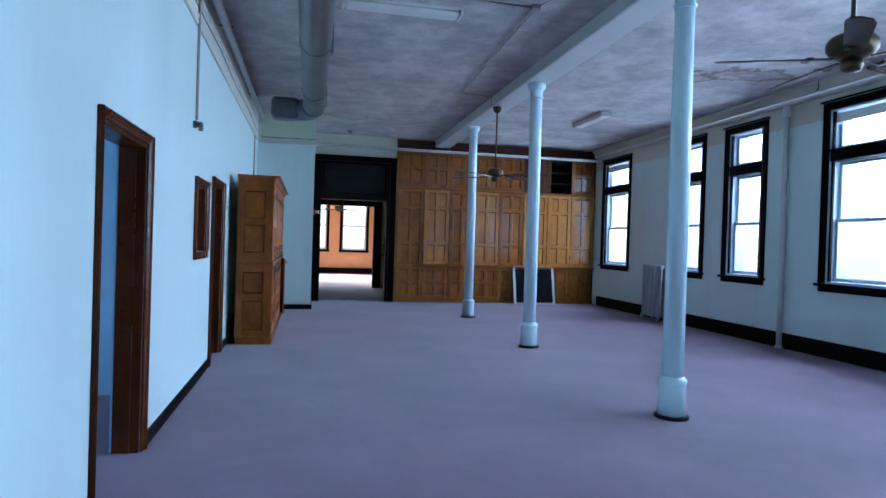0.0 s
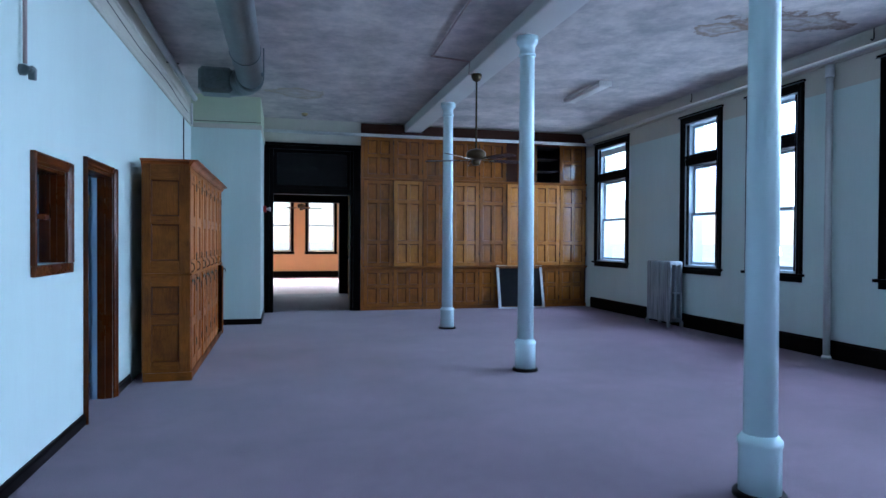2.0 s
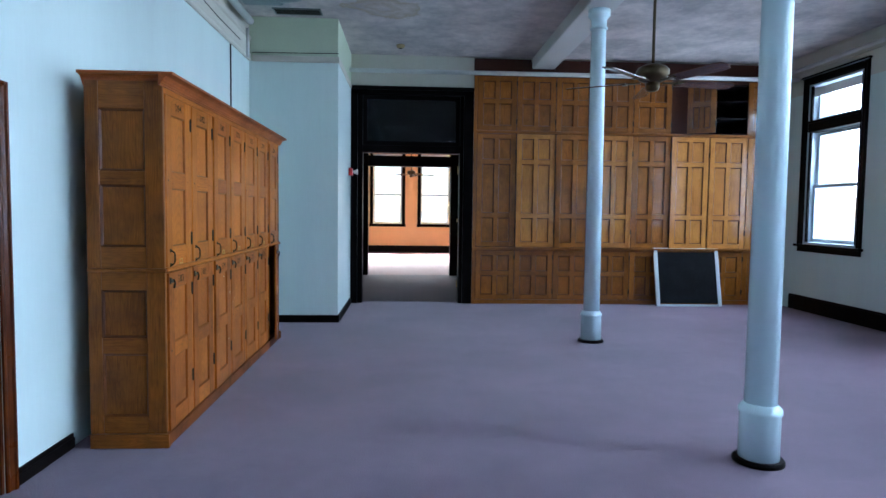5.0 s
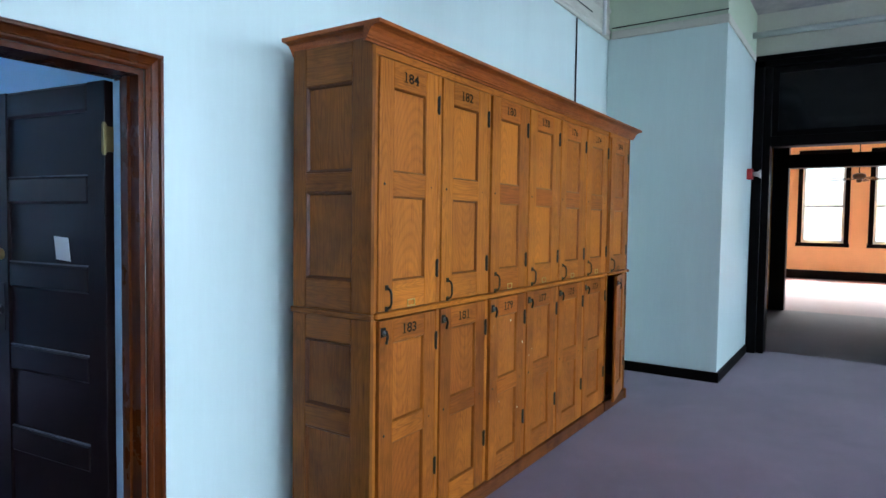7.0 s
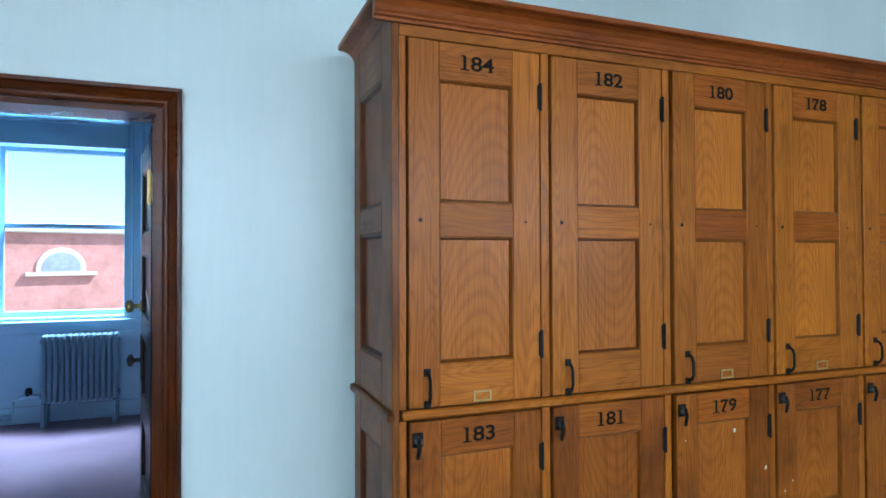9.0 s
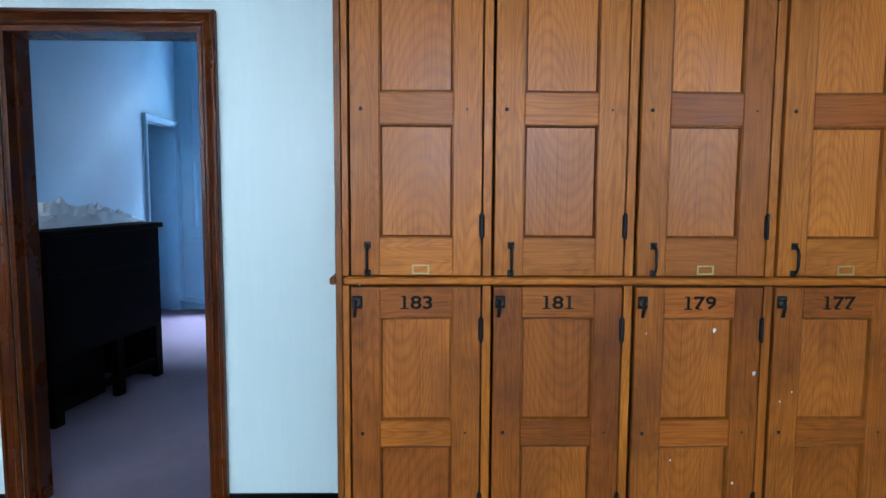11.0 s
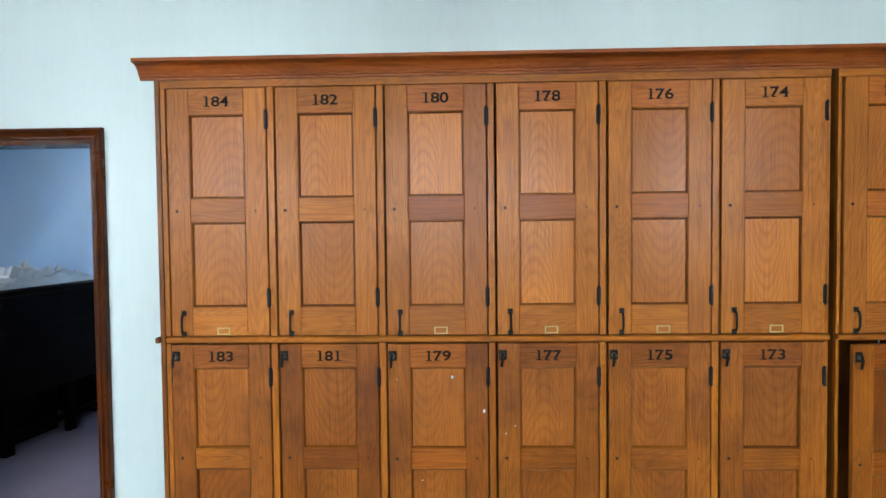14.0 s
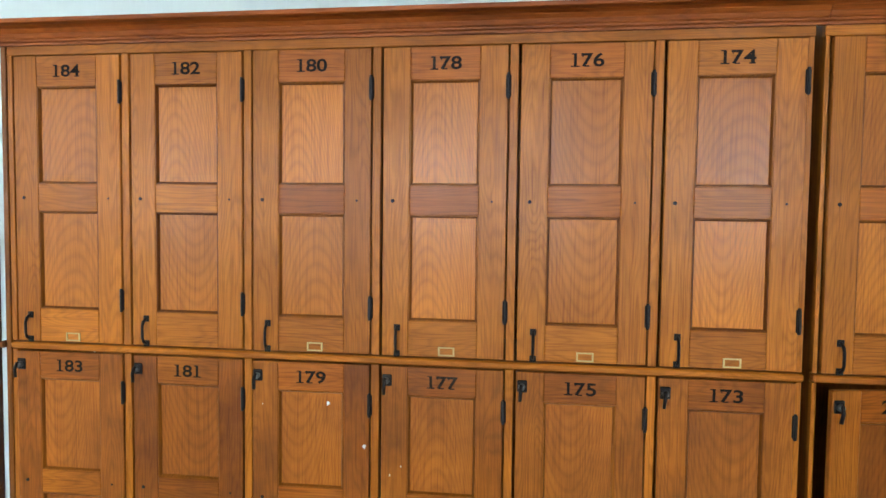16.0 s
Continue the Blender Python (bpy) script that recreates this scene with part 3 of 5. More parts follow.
def mitred(profile, x_face, out, legs, piece):
    """One leg of a moulding that runs up, over and down an opening, mitred at the corners; profile: (away from the opening, out of the wall)."""
    ya, yb, z0, z1 = legs
    bm = bmesh.new()
    ends = []
    for k in (piece, piece + 1):
        ring = []
        for u, v in profile:
            y, z = ((ya - u, z0), (ya - u, z1 + u), (yb + u, z1 + u), (yb + u, z0))[k]
            ring.append(bm.verts.new((x_face + out * (0.001 + v), y, z)))
        ends.append(ring)
    n = len(profile)
    for i in range(n):
        bm.faces.new((ends[0][i], ends[0][(i + 1) % n], ends[1][(i + 1) % n], ends[1][i]))
    bm.faces.new(ends[0][::-1])
    bm.faces.new(ends[1])
    return bm


def casing(name, label, x_face, out, ya, yb, z0, z1, width, up, across, sill=False, cap=False):
    """Trim round an opening in a wall that runs along y; out is +1 where the room lies to +x."""
    t = thing(name, label, "door frame" if not sill else "window frame", kind="structure")
    w = width
    profile = [(0.0, 0.0), (0.0, 0.012), (0.008, 0.018), (0.016, 0.018), (0.022, 0.013), (w * 0.45, 0.016), (w * 0.68, 0.024), (w * 0.76, 0.034), (w * 0.93, 0.036), (w, 0.028), (w, 0.0)]
    legs = (ya, yb, z0, z1)
    part("jamb_trim", mitred(profile, x_face, out, legs, 0), up, t)
    part("head_trim", mitred(profile, x_face, out, legs, 1), across, t)
    part("jamb_trim", mitred(profile, x_face, out, legs, 2), up, t)
    if cap:
        part("head_cap", boxes((*sorted((x_face + out * 0.002, x_face + out * 0.06)), ya - w - 0.03, yb + w + 0.03, z1 + w + 0.001, z1 + w + 0.03), bevel=0.006), across, t)
    if sill:
        ss = sorted((x_face + out * 0.002, x_face + out * 0.07))
        xs = sorted((x_face + out * 0.002, x_face + out * 0.026))
        part("sill", boxes((*ss, ya - width - 0.04, yb + width + 0.04, z0 - 0.04, z0 - 0.001), bevel=0.005), across, t)
        part("apron", boxes((*xs, ya - width, yb + width, z0 - 0.12, z0 - 0.041), bevel=0.005), across, t)
    return t


def lining(t, xa, xb, ya, yb, z0, z1, up, across, stop=0.5, thick=0.022):
    """The boards inside an opening, with a stop for the door or sash."""
    xs = xa + (xb - xa) * stop
    part("lining_board", boxes((xa, xb, ya + 0.001, ya + thick, z0, z1 - 0.001), (xs, xs + 0.035, ya + thick, ya + thick + 0.012, z0, z1 - thick)), up, t)
    part("lining_board", boxes((xa, xb, yb - thick, yb - 0.001, z0, z1 - 0.001), (xs, xs + 0.035, yb - thick - 0.012, yb - thick, z0, z1 - thick)), up, t)
    part("lining_head", boxes((xa, xb, ya + thick, yb - thick, z1 - thick, z1 - 0.001)), across, t)


# ---- windows of the east wall ----
def sash_window(name, label, xa, xb, ya, yb, z0, z1, frame_mat, sash_mat, out, transom=2.92, meet=1.98, trim=0.11, bar=0.085):
    """Double-hung sash with a fixed transom light above, in a wall along y; out is the room's side."""
    t = casing(name, label, xa if out > 0 else xa, out, ya, yb, z0, z1, trim, frame_mat, frame_mat, sill=True, cap=True)
    lo, hi = sorted((xa - out * 0.003, xb))
    mid = xa - out * 0.13
    part("lining_board", boxes((lo, hi, ya + 0.001, ya + 0.025, z0, z1), (lo, hi, yb - 0.025, yb - 0.001, z0, z1), (lo, hi, ya + 0.025, yb - 0.025, z1 - 0.025, z1 - 0.001), (lo, hi, ya + 0.025, yb - 0.025, z0 + 0.001, z0 + 0.03)), sash_mat, t)
    a, b = ya + 0.025, yb - 0.025
    x0, x1 = sorted((mid + out * 0.10, mid - out * 0.05))
    part("transom_bar", boxes((*sorted((xa + out * 0.02, mid - out * 0.06)), a, b, transom - bar, transom + bar), (*sorted((xa + out * 0.05, xa)), a, b, transom + bar - 0.035, transom + bar), bevel=0.006), frame_mat, t)
    part("stop_bead", boxes((*sorted((xa - out * 0.01, xa - out * 0.04)), a, a + 0.04, z0 + 0.03, z1 - 0.025), (*sorted((xa - out * 0.01, xa - out * 0.04)), b - 0.04, b, z0 + 0.03, z1 - 0.025)), frame_mat, t)

    def sash(nm, za, zb, x):
        w = 0.055
        bars = boxes((x - 0.02, x + 0.02, a + 0.005, a + w, za, zb), (x - 0.02, x + 0.02, b - w, b - 0.005, za, zb), (x - 0.02, x + 0.02, a + w, b - w, za, za + w), (x - 0.02, x + 0.02, a + w, b - w, zb - w * 0.8, zb), bevel=0.004)
        o = part(nm, bars, sash_mat, t)
        g = part("pane", boxes((x - 0.003, x + 0.003, a + w - 0.004, b - w + 0.004, za + w - 0.004, zb - w * 0.8 + 0.004)), "glass", o)
        g.visible_shadow = False
    sash("lower_sash", z0 + 0.035, meet + 0.03, mid)
    sash("upper_sash", meet - 0.02, transom - bar - 0.005, mid - out * 0.045)
    sash("transom_sash", transom + bar + 0.005, z1 - 0.03, mid - out * 0.02)
    return t


for i, (a, b) in enumerate(WINDOWS):
    w = sash_window("window_%d" % (i + 1), "tall sash window with dark painted frame and bright panes", EAST, EAST + 0.35, a, b, SILL, HEAD, "black", "sash", -1)
    if i in (0, 3):
        part("roller_shade", boxes((EAST + 0.06, EAST + 0.064, a + 0.03, b - 0.03, HEAD - 0.17, HEAD - 0.05), (EAST + 0.055, EAST + 0.07, a + 0.03, b - 0.03, HEAD - 0.185, HEAD - 0.17), bevel=0.001), "paper", w, "rolled-up white window shade")
    part("curtain_rod", tube([(EAST - 0.075, a - 0.17, HEAD + 0.10), (EAST - 0.075, b + 0.13, HEAD + 0.10)], 0.007, 8), "steel", w)
    for y in (a - 0.05, b + 0.05):
        part("rod_bracket", boxes((EAST - 0.08, EAST - 0.036, y - 0.006, y + 0.006, HEAD + 0.085, HEAD + 0.095)), "iron", w)
    window_light("window_daylight", (EAST + 0.76, (a + b) / 2, (SILL + HEAD) / 2 + 0.16), (0, (a + b) / 2, (SILL + HEAD) / 2 - 2.3), b - a + 0.3, HEAD - SILL, 62.0 * (b - a), spread=140.0)

# ---- doors and hatch of the west wall ----
for i, (a, b, z0, z1) in enumerate(DOORS):
    t = casing("door_frame_%d" % (i + 1), "brown varnished wooden door frame in the blue wall", WEST, 1, a, b, 0.0, z1, 0.062, "trim", "trim_across")
    lining(t, WEST - 0.17, WEST - 0.001, a, b, 0.0, z1, "trim", "trim_across", stop=0.45)
office_frame = t
t = casing("hatch_frame", "brown wooden frame round a small hatch window", WEST, 1, HATCH[0], HATCH[1], HATCH[2], HATCH[3], 0.075, "trim", "trim_across")
part("bottom_trim", boxes((WEST + 0.001, WEST + 0.032, HATCH[0] - 0.075, HATCH[1] + 0.075, HATCH[2] - 0.075, HATCH[2] - 0.001), bevel=0.005), "trim_across", t)
lining(t, WEST - 0.17, WEST - 0.001, *HATCH[:2], HATCH[2], HATCH[3], "trim", "trim_across")
part("sash", boxes((WEST - 0.12, WEST - 0.09, 3.86, 4.40, 1.63, 1.665), (WEST - 0.12, WEST - 0.09, 3.86, 3.885, 1.34, 1.95), (WEST - 0.12, WEST - 0.09, 4.375, 4.40, 1.34, 1.95)), "trim", t)
g = part("pane", boxes((WEST - 0.108, WEST - 0.102, 3.885, 4.375, 1.34, 1.95)), "glass", t)
g.visible_shadow = False


def panel_door(name, label, m, width, height, material, panels=5, knob="brass"):
    """A leaf with sunk panels, hinged at its origin, lying along -x; thickness along y."""
    t = thing(name, label, "door", m)
    st, th = 0.11, 0.04
    part("stile", boxes((-st, 0, -th / 2, th / 2, 0.01, height), bevel=0.003), material, t)
    part("stile", boxes((-width, -width + st, -th / 2, th / 2, 0.01, height), bevel=0.003), material, t)
    rail = 0.115
    gap = (height - 0.22 - rail * panels) / panels
    z = 0.01
    for k in range(panels + 1):
        h = 0.21 if k == 0 else rail
        part("rail", boxes((-width + st, -st, -th / 2, th / 2, z, z + h), bevel=0.011), material, t)
        z += h
        if k < panels:
            part("panel", boxes((-width + st, -st, -0.005, 0.005, z, z + gap)), material, t)
            if material == "dark":
                # Pale strip paints in the light caught on each ledge.
                part("dusty_ledge", boxes((-width + st + 0.006, -st - 0.006, -0.017, -0.0055, z - 0.003, z + 0.003), bevel=0.001), "dust", t, "pale painted highlight on the panel ledge")
            z += gap
    for zz in (0.25, height - 0.28):
        part("hinge", boxes((0.001, 0.015, -0.034, -0.020, zz - 0.006, zz + 0.106), (0.003, 0.013, -0.032, -0.022, zz - 0.014, zz + 0.114)), "brass", t)
        part("hinge", boxes((0.0, 0.003, -0.018, 0.018, zz, zz + 0.1)), "brass", t)
    for s in (-1, 1):
        k = lathe([(0.026, 0.0), (0.026, 0.006), (0.011, 0.008), (0.011, 0.03), (0.027, 0.04), (0.03, 0.055), (0.02, 0.066), (0.002, 0.068)], 16)
        if knob == "iron":
            part("knob", k, "iron", t, "black door knob", pose(-width + 0.06, s * th / 2, 1.02, -90 * s))
            continue
        part("knob", k, knob, t, "brass door knob", pose(-width + 0.06, s * th / 2, 1.36, -90 * s))
        k = lathe([(0.022, 0.0), (0.022, 0.005), (0.010, 0.007), (0.010, 0.03), (0.028, 0.038), (0.028, 0.052), (0.01, 0.06)], 16)
        part("knob", k, "iron", t, "black lower knob", pose(-width + 0.06, s * th / 2, 1.11, -90 * s))
        part("lock_plate", boxes((-width + 0.035, -width + 0.085, *sorted((s * th / 2, s * (th / 2 + 0.004))), 1.02, 1.23)), "iron", t)
    return t


part("painted_rebate", boxes((WEST - 0.171, WEST - 0.128, DOORS[1][1] - 0.027, DOORS[1][1] - 0.0225, 0.0, DOORS[1][3] - 0.03), bevel=0.0015), "office_blue", office_frame, "blue paint inside the jamb")
leaf = panel_door("panelled_door", "dark brown five-panel wooden door standing open into the office", pose(-1.600, 5.710, 0.0, 0, 0, 7), 0.78, 2.07, "dark")
note = part("paper_note", boxes((-0.048, 0.048, -0.002, 0.0, 0.0, 0.10)), "paper", leaf, "small white paper note", pose(-0.29, -0.007, 1.348, 8, 4, 0))

# ---- baseboards and rails ----
def run_boards(name, spans, x, out, h, material, label, d=0.02):
    t = thing(name, label, "baseboard", kind="structure")
    for a, b in spans:
        xs = sorted((x + out * 0.001, x + out * d))
        xt = sorted((x + out * 0.001, x + out * (d - 0.008)))
        part("board", boxes((*xs, a, b, 0.0, h - 0.025), (*xt, a, b, h - 0.025, h)), material, t)


run_boards("baseboard_west", [(-6.0, 0.912), (2.008, 4.837), (5.802, 6.395), (9.82, 10.85)], WEST, 1, 0.09, "baseboard", "dark brown baseboard along the blue wall")
run_boards("baseboard_east", [(-6.0, 12.4)], EAST, -1, 0.24, "baseboard", "tall black baseboard under the windows", 0.03)
run_boards("baseboard_chimney", [(10.86, 12.62)], -0.24, 1, 0.1, "baseboard", "dark baseboard round the wall projection")
t = thing("baseboard_chimney_front", "dark baseboard round the wall projection", "baseboard", kind="structure")
part("board", boxes((WEST + 0.025, -0.22, 10.85, 10.869, 0.0, 0.1)), "baseboard", t)
t = thing("picture_rail", "cream painted picture rail moulding", "moulding", kind="structure")
rail_profile = [(0.0, 0.0), (0.02, 0.0), (0.03, 0.02), (0.022, 0.05), (0.035, 0.08), (0.012, 0.1), (0.012, 0.26), (0.03, 0.28), (0.03, 0.31), (0.0, 0.31)]
part("rail", profile_run(rail_profile, 16.85), "upper", t, m=pose(WEST + 0.001, -6.0, 3.45))
part("rail", boxes((WEST + 0.04, -0.22, 10.845, 10.869, 3.45, 3.53), (-0.239, -0.22, 10.87, 12.6, 3.45, 3.53), bevel=0.006), "upper", t)
t = thing("cornice_east", "pale cornice moulding over the windows", "moulding", kind="structure")
part("rail", profile_run([(0, 0), (-0.03, 0), (-0.05, 0.03), (-0.05, 0.07), (-0.14, 0.19), (-0.14, 0.229), (0, 0.229)], 18.7), "upper", t, m=pose(EAST - 0.001, -6.0, CEIL - 0.23))

# ---- columns ----
def iron_column():
    t = thing("iron_column", "round pale blue cast iron column on a brown foot", "column", pose(2.88, 9.66, 0), "iron columns under the beam")
    part("foot", lathe([(0.15, 0.0), (0.15, 0.02), (0.14, 0.03)]), "baseboard", t, "scuffed brown foot plate")
    part("base", lathe([(0.118, 0.03), (0.118, 0.30), (0.125, 0.31), (0.125, 0.335), (0.105, 0.36), (0.094, 0.37)], 32), "column", t)
    part("shaft", lathe([(0.094, 0.37), (0.084, 3.60), (0.084, 3.62)], 32), "column", t)
    part("capital", lathe([(0.084, 3.62), (0.10, 3.63), (0.10, 3.65), (0.088, 3.66), (0.088, 3.73), (0.105, 3.76), (0.125, 3.78), (0.125, 3.85)], 32), "column", t)
    return t


col = iron_column()
for y in (6.07, 2.37, -1.3, -4.95):
    copy_thing(col, pose(2.88, y, 0))

# ---- ceiling things ----
def ceiling_fan(y, turn):
    t = thing("ceiling_fan", "brass and brown five-blade ceiling fan at rest", "ceiling fan", pose(2.79, y, 0), "ceiling fans")
    part("canopy", lathe([(0.012, 3.74), (0.05, 3.76), (0.072, 3.80), (0.075, 3.848)]), "fan_brass", t)
    part("rod", lathe([(0.013, 2.78), (0.013, 3.75)], 12), "fan_brass", t)
    part("motor", lathe([(0.03, 2.80), (0.07, 2.792), (0.115, 2.772), (0.138, 2.742), (0.138, 2.70), (0.115, 2.665), (0.06, 2.64)]), "fan_brass", t, "dull brass motor housing")
    part("switch_cup", lathe([(0.02, 2.565), (0.05, 2.575), (0.06, 2.60), (0.06, 2.64)]), "fan_brass", t)
    for k in range(5):
        m = pose(0, 0, 2.645, 0, 0, turn + 72 * k)
        part("bracket", boxes((0.10, 0.24, -0.018, 0.018, -0.004, 0.004), (0.22, 0.26, -0.05, 0.05, -0.006, 0.002)), "fan_brass", t, m=m)
        bm = bmesh.new()
        outline = [(0.22, -0.055), (0.68, -0.07), (0.74, -0.05), (0.76, 0.0), (0.74, 0.05), (0.68, 0.07), (0.22, 0.055)]
        lo = [bm.verts.new((x, y2, -0.004)) for x, y2 in outline]
        hi = [bm.verts.new((x, y2, 0.004)) for x, y2 in outline]
        bm.faces.new(lo[::-1])
        bm.faces.new(hi)
        for i in range(len(outline)):
            j = (i + 1) % len(outline)
            bm.faces.new((lo[i], lo[j], hi[j], hi[i]))
        part("blade", bm, "blade", t, m=m @ pose(0, 0, 0, -13, 0, 0))
    return t


fan = ceiling_fan(7.75, 6)
copy_thing(fan, pose(0.77, 22.4, 0.02))
ceiling_fan(0.5, 84)


def strip_light(m):
    t = thing("strip_light", "white fluorescent ceiling light with opal cover, unlit", "ceiling light", m, "strip lights")
    part("housing", boxes((-0.64, 0.64, -0.11, 0.11, -0.03, 0.0), (-0.645, -0.62, -0.11, 0.11, -0.085, -0.03), (0.62, 0.645, -0.11, 0.11, -0.085, -0.03), bevel=0.004), "lamp_white", t)
    part("diffuser", boxes((-0.62, 0.62, -0.105, 0.105, -0.09, -0.03), bevel=0.03), "diffuser", t, "yellowed opal cover")
    return t


strip_light(pose(0.60, 4.08, CEIL))
strip_light(pose(5.05, 8.85, CEIL, 0, 0, 90))

t = thing("air_duct", "round galvanised steel air duct hung under the ceiling", "air duct")
part("duct_pipe", tube([(-0.30, -5.99, 3.78), (-0.30, 3, 3.78), (-0.30, 8.45, 3.78)], 0.18, 32), "steel", t)
part("duct_elbow", tube([(-0.30, 8.40, 3.78), (-0.31, 8.60, 3.78), (-0.36, 8.74, 3.775), (-0.46, 8.83, 3.77), (-0.60, 8.86, 3.765)], 0.19, 32), "steel", t)
part("boot", boxes((-1.02, -0.55, 8.66, 9.04, 3.585, 3.95), bevel=0.05), "steel", t, "dark rectangular duct outlet")
for y in (-3.0, -0.4, 2.2, 4.8, 7.2):
    part("joint_band", tube([(-0.30, y, 3.78), (-0.30, y + 0.04, 3.78)], 0.187, 32), "steel", t)
for y in (0.9, 4.85, 7.9):
    part("strap", boxes((-0.112, -0.095, y, y + 0.03, 3.66, CEIL - 0.002), (-0.135, -0.095, y - 0.02, y + 0.05, 3.66, 3.70)), "steel", t)

t = thing("ceiling_conduit", "thin painted wiring conduit along the ceiling", "conduit")
part("tube", tube([(0.45, 3.66, CEIL - 0.02), (1.97, 3.70, CEIL - 0.02), (2.1, 3.30, CEIL - 0.02), (2.15, 2.0, CEIL - 0.02)], 0.012), "conduit", t)
part("tube", tube([(1.97, 3.70, CEIL - 0.02), (2.12, 7.60, CEIL - 0.02)], 0.012), "conduit", t)
part("tube", tube([(2.10, 7.60, CEIL - 0.02), (2.675, 7.72, CEIL - 0.02)], 0.012), "conduit", t)
part("tube", tube([(2.675, 7.72, CEIL - 0.02), (2.675, 7.74, 3.84), (2.74, 7.75, 3.835)], 0.012), "conduit", t)
part("junction_box", lathe([(0.05, CEIL - 0.045), (0.05, CEIL - 0.002)], 16), "conduit", t, m=pose(1.97, 3.70, 0))
t = thing("heating_pipe", "cream painted heating pipe high on the wall", "pipe")
part("pipe", tube([(WEST + 0.11, -5.99, 3.86), (WEST + 0.11, 10.5, 3.86)], 0.045, 16), "pipe_paint", t)
for y in (-2, 1.5, 5.0, 8.5):
    part("clip", boxes((WEST + 0.002, WEST + 0.12, y, y + 0.02, 3.905, 3.92), (WEST + 0.055, WEST + 0.165, y, y + 0.02, 3.90, 3.912)), "iron", t)
part("pipe", tube([(WEST + 0.05, 10.6, 3.44), (WEST + 0.05, 10.6, 3.8)], 0.02, 10), "pipe_paint", t)
t = thing("cross_pipe", "cream painted pipe across the end of the room", "pipe")
part("pipe", tube([(-0.238, 12.42, 3.71), (3.0, 12.42, 3.715), (EAST - 0.002, 12.42, 3.72)], 0.034, 16), "pipe_paint", t)
t = thing("east_pipe", "cream painted pipe along the window wall", "pipe")
part("pipe", tube([(EAST - 0.22, -5.99, 3.80), (EAST - 0.22, 12.3, 3.80)], 0.03, 12), "pipe_paint", t)
t = thing("riser_pipe", "cream painted vertical heating pipe by the window", "pipe")
part("pipe", tube([(EAST - 0.09, 5.86, 0.02), (EAST - 0.09, 5.86, 3.75)], 0.042, 16), "pipe_paint", t)
part("collar", lathe([(0.06, 0.0), (0.06, 0.03), (0.045, 0.05)], 16), "pipe_paint", t, m=pose(EAST - 0.09, 5.86, 0.0))
part("coupling", lathe([(0.055, 3.62), (0.055, 3.78)], 16), "pipe_paint", t, m=pose(EAST - 0.09, 5.86, 0.0))
t = thing("wall_conduit", "thin painted pipe down the wall to an old valve", "pipe")
part("pipe", tube([(WEST + 0.03, 3.60, 2.56), (WEST + 0.03, 3.60, 3.86)], 0.013, 10), "conduit", t)
part("valve_body", lathe([(0.035, 0.0), (0.035, 0.03), (0.022, 0.05), (0.03, 0.07), (0.01, 0.09)], 14, "x"), "steel", t, "tarnished gas valve", pose(WEST + 0.002, 3.60, 2.52))
part("tap", boxes((WEST + 0.06, WEST + 0.075, 3.55, 3.66, 2.515, 2.535), (WEST + 0.05, WEST + 0.09, 3.585, 3.615, 2.46, 2.52), bevel=0.004), "steel", t)
t = thing("wall_cable", "thin dark cable down the corner of the wall", "cable")
part("cable", tube([(WEST + 0.012, 9.97, 2.3), (WEST + 0.012, 9.97, 3.44)], 0.008, 8), "iron", t)
part("cable", tube([(WEST + 0.035, -5.9 + 0.9 * k, 3.60 + 0.025 * math.sin(k * 1.7)) for k in range(19)], 0.005, 6), "iron", t)
part("cable", tube([(WEST + 0.05, 10.84, 3.56), (-0.23, 10.84, 3.57)], 0.005, 6), "iron", t)
t = thing("fire_alarm", "small red fire alarm with a white horn", "alarm")
part("box", boxes((-0.238, -0.18, 12.30, 12.42, 2.06, 2.18), bevel=0.006), "red", t)
part("horn", lathe([(0.02, 0.0), (0.03, 0.05), (0.05, 0.08)], 16, "x"), "lamp_white", t, m=pose(-0.18, 12.36, 2.12))

# ---- locker cabinets ----
FRONT, PITCH, FIRST = -0.805, 0.4772, 6.398


SERIFS = {"1": ((-0.014, 0.014, -0.0225, -0.0185), (-0.012, 0.0, 0.0185, 0.0225)), "4": ((-0.002, 0.018, -0.0225, -0.0185),), "7": ((-0.016, -0.012, 0.010, 0.0225), (-0.008, 0.008, -0.0225, -0.0185))}


def digits(text, size, m, parent):
    """A stencilled number of wide, heavy figures with slab serifs."""
    bm = bmesh.new()
    for k, char in enumerate(text):
        cu = bpy.data.curves.new("number", "FONT")
        cu.body, cu.size, cu.align_x, cu.align_y, cu.offset = char, size, "CENTER", "CENTER", 0.0013
        tmp = bpy.data.objects.new("number", cu)
        me = bpy.data.meshes.new_from_object(tmp)
        bpy.data.objects.remove(tmp)
        xs, ys = [v.co.x for v in me.vertices], [v.co.y for v in me.vertices]
        cx, cy = (min(xs) + max(xs)) / 2, (min(ys) + max(ys)) / 2
        wide, tall = 1.25 if char != "1" else 1.1, 0.045 / (max(ys) - min(ys))
        at = (k - (len(text) - 1) / 2) * 0.0385
        me.transform(Matrix.Translation((at, 0, 0.0006)) @ Matrix.Diagonal((wide, tall, 1.0, 1.0)) @ Matrix.Translation((-cx, -cy, 0)))
        bm.from_mesh(me)
        for a, b, c, d in SERIFS.get(char, ()):
            add_box(bm, at + a, at + b, c, d, 0.0, 0.0007)
    me = bpy.data.meshes.new("number")
    bm.to_mesh(me)
    bm.free()
    me.materials.append(M["ink"])
    ob = new("number", me)
    ob.parent, ob.matrix_basis = parent, m
    return tagged(ob, "black painted number " + text)


